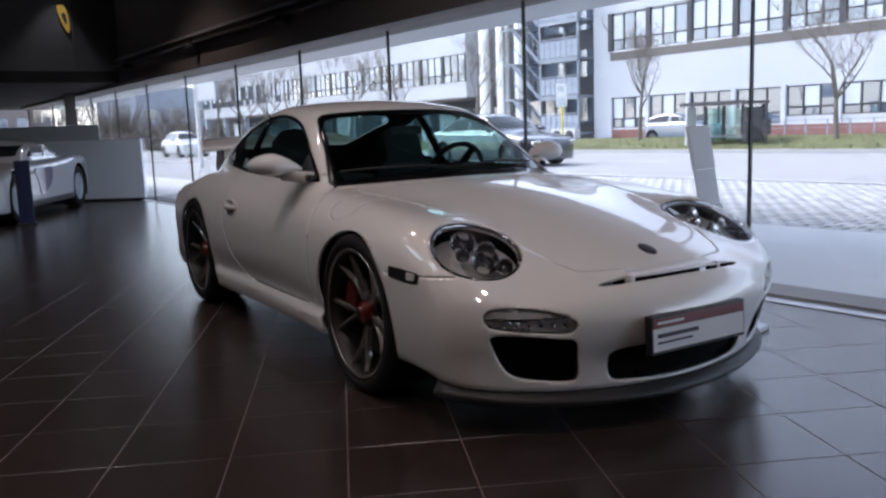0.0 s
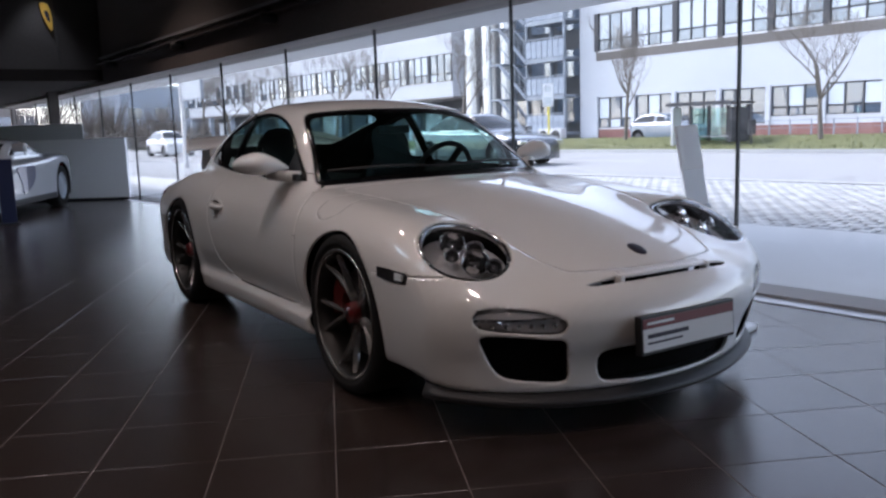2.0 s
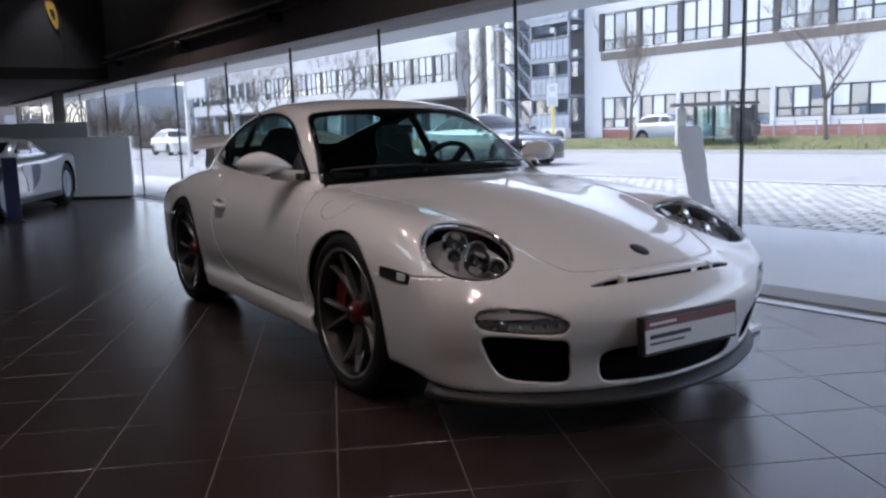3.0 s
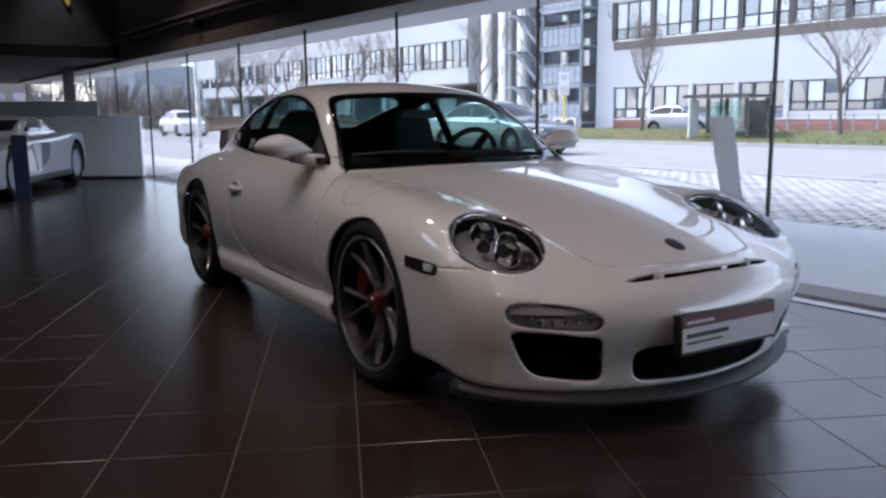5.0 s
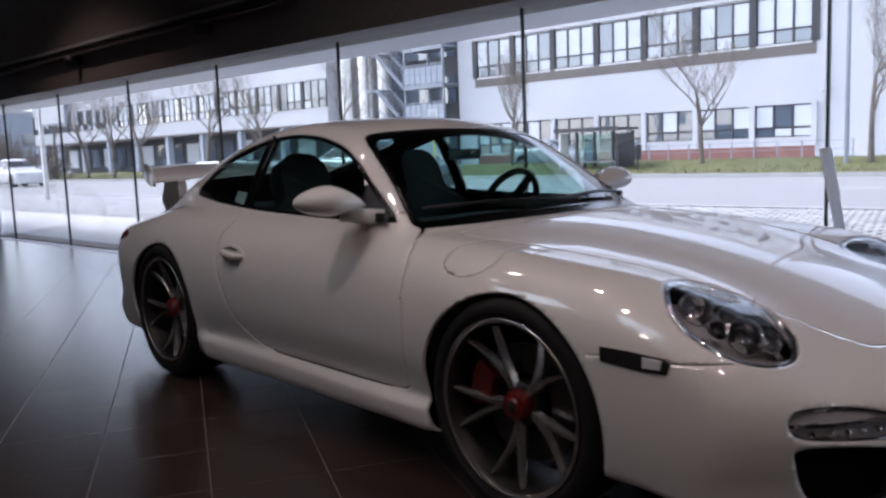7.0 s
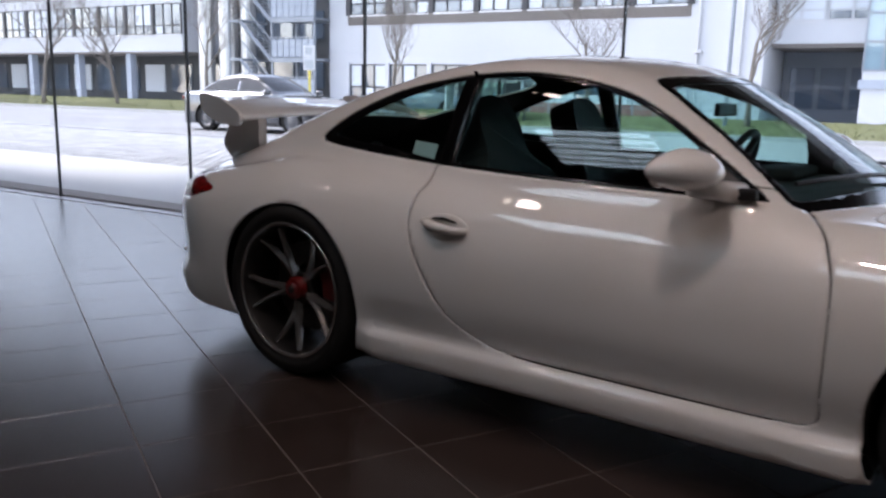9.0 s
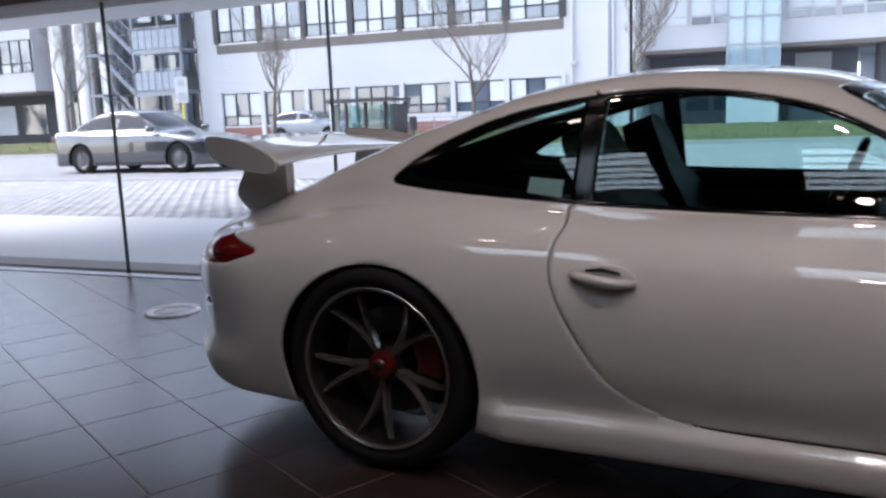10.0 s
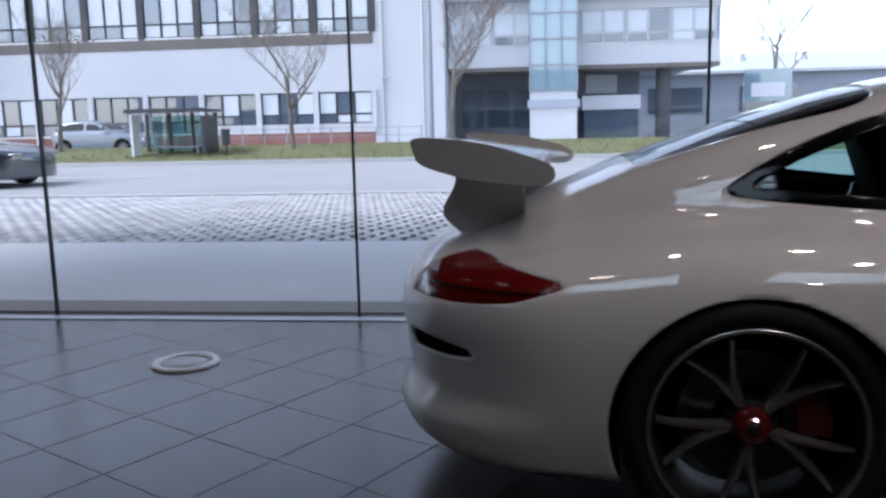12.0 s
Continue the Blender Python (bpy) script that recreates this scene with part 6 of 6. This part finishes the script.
    for t in range(9):
        ang = math.radians((12 if x < -1 else 168) - 22 + 44 * t / 8)
        er = Vector((math.cos(ang), 0, math.sin(ang)))
        rings.append([bm.verts.new(er * rad + Vector((0, y, 0))) for rad, y in ((0.115, 0.055), (0.195, 0.055), (0.205, 0.035), (0.205, -0.05), (0.115, -0.05))])
    for p, q in zip(rings, rings[1:]):
        for j in range(5):
            bm.faces.new((p[j], p[(j + 1) % 5], q[(j + 1) % 5], q[j]))
    bm.faces.new(rings[0][::-1])
    bm.faces.new(rings[-1])
    part("brake_caliper", bm, M["caliper"], w, "red brake caliper", smooth=False)
    w.matrix_local = Matrix.Translation((x, side * offset, r)) @ (Matrix.Rotation(radians(8), 4, "Y") if side > 0 else Matrix.Diagonal((1, -1, 1, 1)))
    # dark liner of the wheel housing
    R = 0.36 if x > -1 else 0.368
    vs, fs = [], []
    for t in range(25):
        a = math.radians(-25 + 230 * t / 24)
        for y in (side * 0.50, side * (0.74 if x > -1 else 0.765)):
            vs.append((x + R * math.cos(a), y, r + 0.012 + R * math.sin(a)))
    for t in range(24):
        fs.append((2 * t, 2 * t + 1, 2 * t + 3, 2 * t + 2))
    vs.append((x, side * 0.50, r))
    for t in range(24):
        fs.append((2 * t, 2 * t + 2, 50))
    thick(link_mesh("wheel_housing", vs, fs, M["liner"], car), 0.006)


for s in (-1, 1):
    wheel_at(0.0, s, 0.325, 0.235, 0.722)
    wheel_at(REAR, s, 0.333, 0.290, 0.690)


# ---- plain cars: one maker for the parked sports car and the street cars ----
def plain_car(name, label, m, paint, length, width, deck, roofline, wheelbase, front_over, wheel_r, group="", stripe=None, h=0.055):
    """deck and roofline are (x, z) nodes from the front axle backwards."""
    dk, rf = curve(deck), curve(roofline)
    hw = width / 2
    x_f, x_b = front_over, front_over - length
    lo_x, hi_x = min(p[0] for p in roofline), max(p[0] for p in roofline)

    def shape(X, Y, Z):
        y = np.abs(Y)
        side = hw - 0.5 * np.maximum(0, Z - 0.62) ** 2 - 0.12 * np.maximum(0, 0.5 - Z) ** 2
        body = smax(Z - (dk(X) - 0.06 * y * y), y - side, 0.10)
        body = smax(body, X - (x_f - 0.22 * y**2 - 0.3 * y**6), 0.10)
        body = smax(body, (x_b + 0.16 * y**2 + 0.3 * y**6) - X, 0.10)
        body = smax(body, 0.17 - Z, 0.04)
        cab = smax((Z - (rf(X) - 0.06 * (y / 0.6) ** 2)) * 0.8, y - (hw - 0.16 - 0.42 * (Z - 0.9)), 0.08)
        cab = smax(cab, 0.6 - Z, 0.03)
        cab = np.where((X > hi_x) | (X < lo_x), np.maximum(cab, 0.02), cab)
        return smin(body, cab, 0.03)

    V, T = skin(shape, (x_b - 0.15, -hw - 0.12, 0.08), (x_f + 0.15, hw + 0.12, max(p[1] for p in roofline) + 0.12), h)
    for cx in (0.0, -wheelbase):
        s = np.where(np.abs(V[:, 1]) > hw - 0.32, np.hypot(V[:, 0] - cx, V[:, 2] - wheel_r) - wheel_r - 0.045, 1.0)
        (V, T), _ = clip(V, T, s)
    belt = float(dk(np.array(-wheelbase / 2)))
    zr = lambda x: rf(x)
    pillar = (lo_x + hi_x) / 2

    def sidewin(V):
        s = np.maximum(belt + 0.035 - V[:, 2], V[:, 2] - (zr(V[:, 0]) - 0.13))
        s = np.maximum(s, 0.05 - np.abs(V[:, 0] - pillar))
        return np.where(np.abs(V[:, 1]) > hw - 0.42, s, 1.0)

    def screens(V):
        s = np.maximum(dk(V[:, 0]) + 0.06 - V[:, 2], np.abs(V[:, 1]) - (hw - 0.30))
        s = np.maximum(s, V[:, 2] - (max(p[1] for p in roofline) - 0.11))
        return s
    c = thing(name, label, "car", m, group)
    (V, T), (a, b) = clip(V, T, sidewin(V))
    (V, T), (e, g) = clip(V, T, screens(V))
    thick(link_mesh("body", V, T, paint, c, smooth=True), 0.01, M["liner"])
    mid = a[b].mean(1)
    for sel in ((mid[:, 1] < 0) & (mid[:, 0] > pillar), (mid[:, 1] < 0) & (mid[:, 0] <= pillar), (mid[:, 1] >= 0) & (mid[:, 0] > pillar), (mid[:, 1] >= 0) & (mid[:, 0] <= pillar)):
        if sel.any():
            q, w = tidy(a, b[sel])
            link_mesh("side_window", inset(q, w, 0.006), w, M["autoglass"], c, smooth=True)
    if len(g):
        front = e[g].mean(1)[:, 0] > pillar
        for sel, nm in ((front, "windscreen"), (~front, "rear_window")):
            if sel.any():
                q, w = tidy(e, g[sel])
                link_mesh(nm, inset(q, w, 0.006), w, M["autoglass"], c, smooth=True)
    part("underbody", box(x_b + 0.4, x_f - 0.4, -hw + 0.28, hw - 0.28, 0.16, 0.5), M["liner"], c)
    for cx in (0.0, -wheelbase):
        for s in (-1, 1):
            w = new("wheel")
            w.parent = c
            part("tyre", lathe([(wheel_r * 0.66, -0.10), (wheel_r * 0.95, -0.11), (wheel_r, -0.08), (wheel_r, 0.08), (wheel_r * 0.95, 0.11), (wheel_r * 0.66, 0.10)], 32), M["tyre"], w, smooth=True)
            part("rim", lathe([(wheel_r * 0.66, 0.10), (wheel_r * 0.60, 0.085), (wheel_r * 0.5, 0.07), (wheel_r * 0.2, 0.085), (0.001, 0.09)], 10), M["galv"] if name == "sports_car" else M["dimrim"], w)
            w.matrix_local = Matrix.Translation((cx, s * (hw - 0.13), wheel_r)) @ (Matrix.Identity(4) if s > 0 else Matrix.Rotation(math.pi, 4, "Z"))
    for s in (-1, 1):
        zf, zb = float(dk(np.array(x_f - 0.15))) - 0.10, float(dk(np.array(x_b + 0.12))) - 0.14
        yy = hw - 0.28
        for x, z, mat, nm in ((x_f - 0.22 * yy**2 - 0.3 * yy**6 - 0.02, zf, M["chrome"], "headlamp"), (x_b + 0.16 * yy**2 + 0.3 * yy**6 + 0.02, zb, M["redlens"], "tail_lamp")):
            part(nm, box(x - 0.05, x + 0.05, s * yy - 0.14, s * yy + 0.14, z - 0.06, z + 0.05, 0.02), mat, c)
        part("mirror", box(-0.75, -0.62, s * (hw + 0.04) - 0.09, s * (hw + 0.04) + 0.09, 0.93, 1.05, 0.03), paint, c, smooth=True)
        for k, x in enumerate((hi_x - 0.55, pillar, lo_x + 0.55)):
            yb = hw - 0.5 * max(0.0, 0.8 - 0.62) ** 2
            part("door_joint", box(x - 0.006, x + 0.006, s * (yb - 0.02) - 0.004, s * (yb + 0.0015) + 0.002 * s, 0.36, belt - 0.10), M["black"], c)
            if k:
                part("door_handle", box(x + 0.10, x + 0.27, s * (yb + 0.004) - 0.012, s * (yb + 0.004) + 0.012, belt - 0.16, belt - 0.125, 0.006), paint, c)
        part("sill_trim", box(-wheelbase + 0.42, -0.42, s * (hw - 0.03) - 0.03, s * (hw - 0.03) + 0.03, 0.19, 0.27, 0.01), M["black"], c)
    if stripe:
        stripe(c, hw)
    return c


SEDAN_DECK = [(0.95, 0.58), (0.85, 0.68), (0.6, 0.78), (0.0, 0.88), (-0.6, 0.95), (-1.5, 0.96), (-2.6, 0.99), (-3.3, 1.02), (-3.7, 1.0), (-3.9, 0.9)]
SEDAN_ROOF = [(-0.35, 0.86), (-0.6, 1.0), (-1.0, 1.25), (-1.4, 1.42), (-1.9, 1.46), (-2.4, 1.43), (-2.9, 1.27), (-3.2, 1.10), (-3.4, 0.98)]
yaw = Matrix.Rotation(math.atan(SK), 4, "Z")


def on_road(u, v):
    return Matrix.Translation(street(u, v, 0.0)) @ yaw


plain_car("sedan", "silver-grey four-door sedan standing on the street", on_road(-13.6, 12.8), M["silver"], 4.85, 1.85, SEDAN_DECK, SEDAN_ROOF, 2.85, 0.93, 0.33, h=0.04)
HATCH_DECK = [(0.9, 0.60), (0.8, 0.72), (0.5, 0.84), (0.0, 0.92), (-0.6, 0.98), (-1.5, 0.99), (-2.6, 1.02), (-3.2, 1.0), (-3.4, 0.9)]
HATCH_ROOF = [(-0.25, 0.88), (-0.5, 1.02), (-0.9, 1.28), (-1.3, 1.46), (-1.9, 1.50), (-2.6, 1.44), (-3.0, 1.25), (-3.2, 1.0)]
plain_car("hatchback", "white hatchback far along the street", on_road(-44.5, 14.6), M["whitecar"], 4.1, 1.75, HATCH_DECK, HATCH_ROOF, 2.55, 0.85, 0.31)
ESTATE_DECK = [(0.8, 0.50), (0.7, 0.62), (0.4, 0.72), (0.0, 0.80), (-0.5, 0.85), (-1.3, 0.86), (-2.2, 0.88), (-2.7, 0.86), (-2.9, 0.78)]
ESTATE_ROOF = [(-0.2, 0.76), (-0.45, 0.90), (-0.8, 1.12), (-1.2, 1.24), (-1.7, 1.27), (-2.2, 1.22), (-2.55, 1.07), (-2.7, 0.86)]
plain_car("hatchback", "pale blue-grey car parked before the office building", Matrix.Translation((-19.6, 24.2, 0.18)) @ yaw, M["hazecar"], 3.55, 1.6, ESTATE_DECK, ESTATE_ROOF, 2.2, 0.78, 0.28)


def blue_bands(c, hw):
    for s in (-1, 1):
        P = rounded([(-0.62, 0.70), (-1.0, 0.72), (-1.35, 0.70), (-1.3, 0.50), (-1.0, 0.36), (-0.8, 0.34), (-0.75, 0.5)], 4)
        k = len(P)
        vv = [(x, s * (hw - 0.03), z) for x, z in P] + [(x, s * (hw + 0.006), z) for x, z in P]
        link_mesh("blue_side_panel", vv, [tuple(range(k)), tuple(range(2 * k - 1, k - 1, -1))] + [(j, (j + 1) % k, k + (j + 1) % k, k + j) for j in range(k)], M["bluepaint"], c)


ROADSTER_DECK = [(1.0, 0.45), (0.9, 0.55), (0.6, 0.66), (0.2, 0.76), (-0.2, 0.80), (-0.7, 0.83), (-1.3, 0.84), (-2.0, 0.86), (-2.6, 0.90), (-3.2, 0.88), (-3.5, 0.75)]
ROADSTER_ROOF = [(-0.45, 0.78), (-0.7, 0.92), (-1.0, 1.08), (-1.2, 1.14), (-1.6, 1.16), (-2.0, 1.08), (-2.4, 0.93), (-2.7, 0.85)]
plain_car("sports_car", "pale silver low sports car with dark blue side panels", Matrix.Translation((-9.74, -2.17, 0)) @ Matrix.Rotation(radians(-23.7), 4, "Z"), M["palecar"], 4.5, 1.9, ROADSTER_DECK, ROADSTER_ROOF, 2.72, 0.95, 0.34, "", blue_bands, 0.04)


# ---- pieces of the floor and the parking bay ----
TA = radians(-24.5)
ta, tb = Vector((math.cos(TA), math.sin(TA), 0)), Vector((-math.sin(TA), math.cos(TA), 0))
TS = 0.385
vs = []
pa, pb = on_glass(-24, -0.05), on_glass(9, -0.05)
for z in (-0.3, -0.0016):
    vs += [(-24, -12, z), (9, -12, z), (9, pb.y, z), (-24, pa.y, z)]
floor = tagged(link_mesh("floor", vs, [(3, 2, 1, 0), (4, 5, 6, 7), (0, 1, 5, 4), (1, 2, 6, 5), (2, 3, 7, 6), (3, 0, 4, 7)], M["grout"]), "dark square stone tiles with pale joints", "floor", "", "structure")
g = 0.0017
e = 0.0012
S = TS / 2 - g
tile_vs = [(a * S, b * S, -0.006) for a, b in ((-1, -1), (1, -1), (1, 1), (-1, 1))] + [(a * S, b * S, -e) for a, b in ((-1, -1), (1, -1), (1, 1), (-1, 1))] + [(a * (S - e), b * (S - e), 0) for a, b in ((-1, -1), (1, -1), (1, 1), (-1, 1))]
tile_fs = [(8, 9, 10, 11)] + [(k, (k + 1) % 4, 4 + (k + 1) % 4, 4 + k) for k in range(4)] + [(4 + k, 4 + (k + 1) % 4, 8 + (k + 1) % 4, 8 + k) for k in range(4)]
tile_me = bpy.data.meshes.new("tile")
tile_me.from_pydata(tile_vs, [], tile_fs)
tile_me.materials.append(M["tile"])
rg = random.Random(2)
near, rest_v, rest_f, foot_v, foot_f = [], [], [], [], []
for i in range(-60, 60):
    for j in range(-60, 60):
        c = ta * (0.945 + TS * (i + 0.5)) + tb * (-0.036 + TS * (j + 0.5))
        gap = GLASS_C + GLASS_K * c.x - 0.107 - c.y
        if not (-23.7 < c.x < 8.7 and -9 < c.y and gap > -0.27):
            continue
        if gap < 0.27:   # cut tile at the window foot
            P = [c + ta * (p * S) + tb * (q * S) for p, q in ((-1, -1), (1, -1), (1, 1), (-1, 1))]
            D = [GLASS_C + GLASS_K * p.x - 0.107 - p.y for p in P]
            cut = []
            for k in range(4):
                d0, d1 = D[k], D[(k + 1) % 4]
                if d0 >= 0:
                    cut.append(P[k])
                if (d0 >= 0) != (d1 >= 0):
                    cut.append(P[k].lerp(P[(k + 1) % 4], d0 / (d0 - d1)))
            if len(cut) > 2:
                k, n = len(foot_v), len(cut)
                foot_v += [(p.x, p.y, -0.0002) for p in cut] + [(p.x, p.y, -0.006) for p in cut]
                foot_f += [tuple(range(k, k + n))] + [(k + q, k + n + q, k + n + (q + 1) % n, k + (q + 1) % n) for q in range(n)]
            continue
        tilt = Matrix.Rotation(rg.gauss(0, 0.0005), 4, "X") @ Matrix.Rotation(rg.gauss(0, 0.0005), 4, "Y")
        m = Matrix.Translation(c + Vector((0, 0, rg.uniform(-0.0003, 0)))) @ Matrix.Rotation(TA, 4, "Z") @ tilt
        if -5.6 < c.x < 2.3 and -2.3 < c.y < 2.1 and len(near) < 300 and (c.y < -0.2 or c.x < -3.0 or c.x > 0.2):
            near.append(m)
        else:
            k = len(rest_v)
            rest_v += [m @ Vector(v) for v in tile_vs]
            rest_f += [tuple(k + q for q in f) for f in tile_fs]
for m in near:
    o = new("tile", tile_me)
    o.parent = floor
    o.matrix_local = m
t = link_mesh("tile_field", rest_v, rest_f, M["tile"], floor)
t["kind"] = "stuff"
t = link_mesh("border_tiles", foot_v, foot_f, M["tile"], floor)
t["kind"] = "stuff"

# paving stones set on the slant in the parking bay
rg = random.Random(4)
vs, fs = [], []
for i in range(-190, 40):
    for j in range(27):
        u, v = i * 0.205 + 0.060 * j, 5.12 + j * 0.195
        if v > 10.1 or u < -42 or u > 9:
            continue
        w, d, hh = 0.078 + rg.uniform(-0.003, 0.003), 0.078 + rg.uniform(-0.003, 0.003), rg.uniform(-0.003, 0.003)
        base = len(vs)
        for z, s in ((-0.05, 1.0), (hh - 0.008, 1.0), (hh, 0.90)):
            for a, b in ((-1, -1), (1, -1), (1, 1), (-1, 1)):
                vs.append(street(u + a * w * s, v + b * d * s, z))
        fs += [(base + 8, base + 9, base + 10, base + 11)]
        for lv in (0, 4):
            fs += [(base + lv + k, base + lv + (k + 1) % 4, base + lv + 4 + (k + 1) % 4, base + lv + 4 + k) for k in range(4)]
tagged(link_mesh("paving_stones", vs, fs, M["paver"]), "grey square paving stones with wide joints in the parking bay", "paving", "", "stuff")
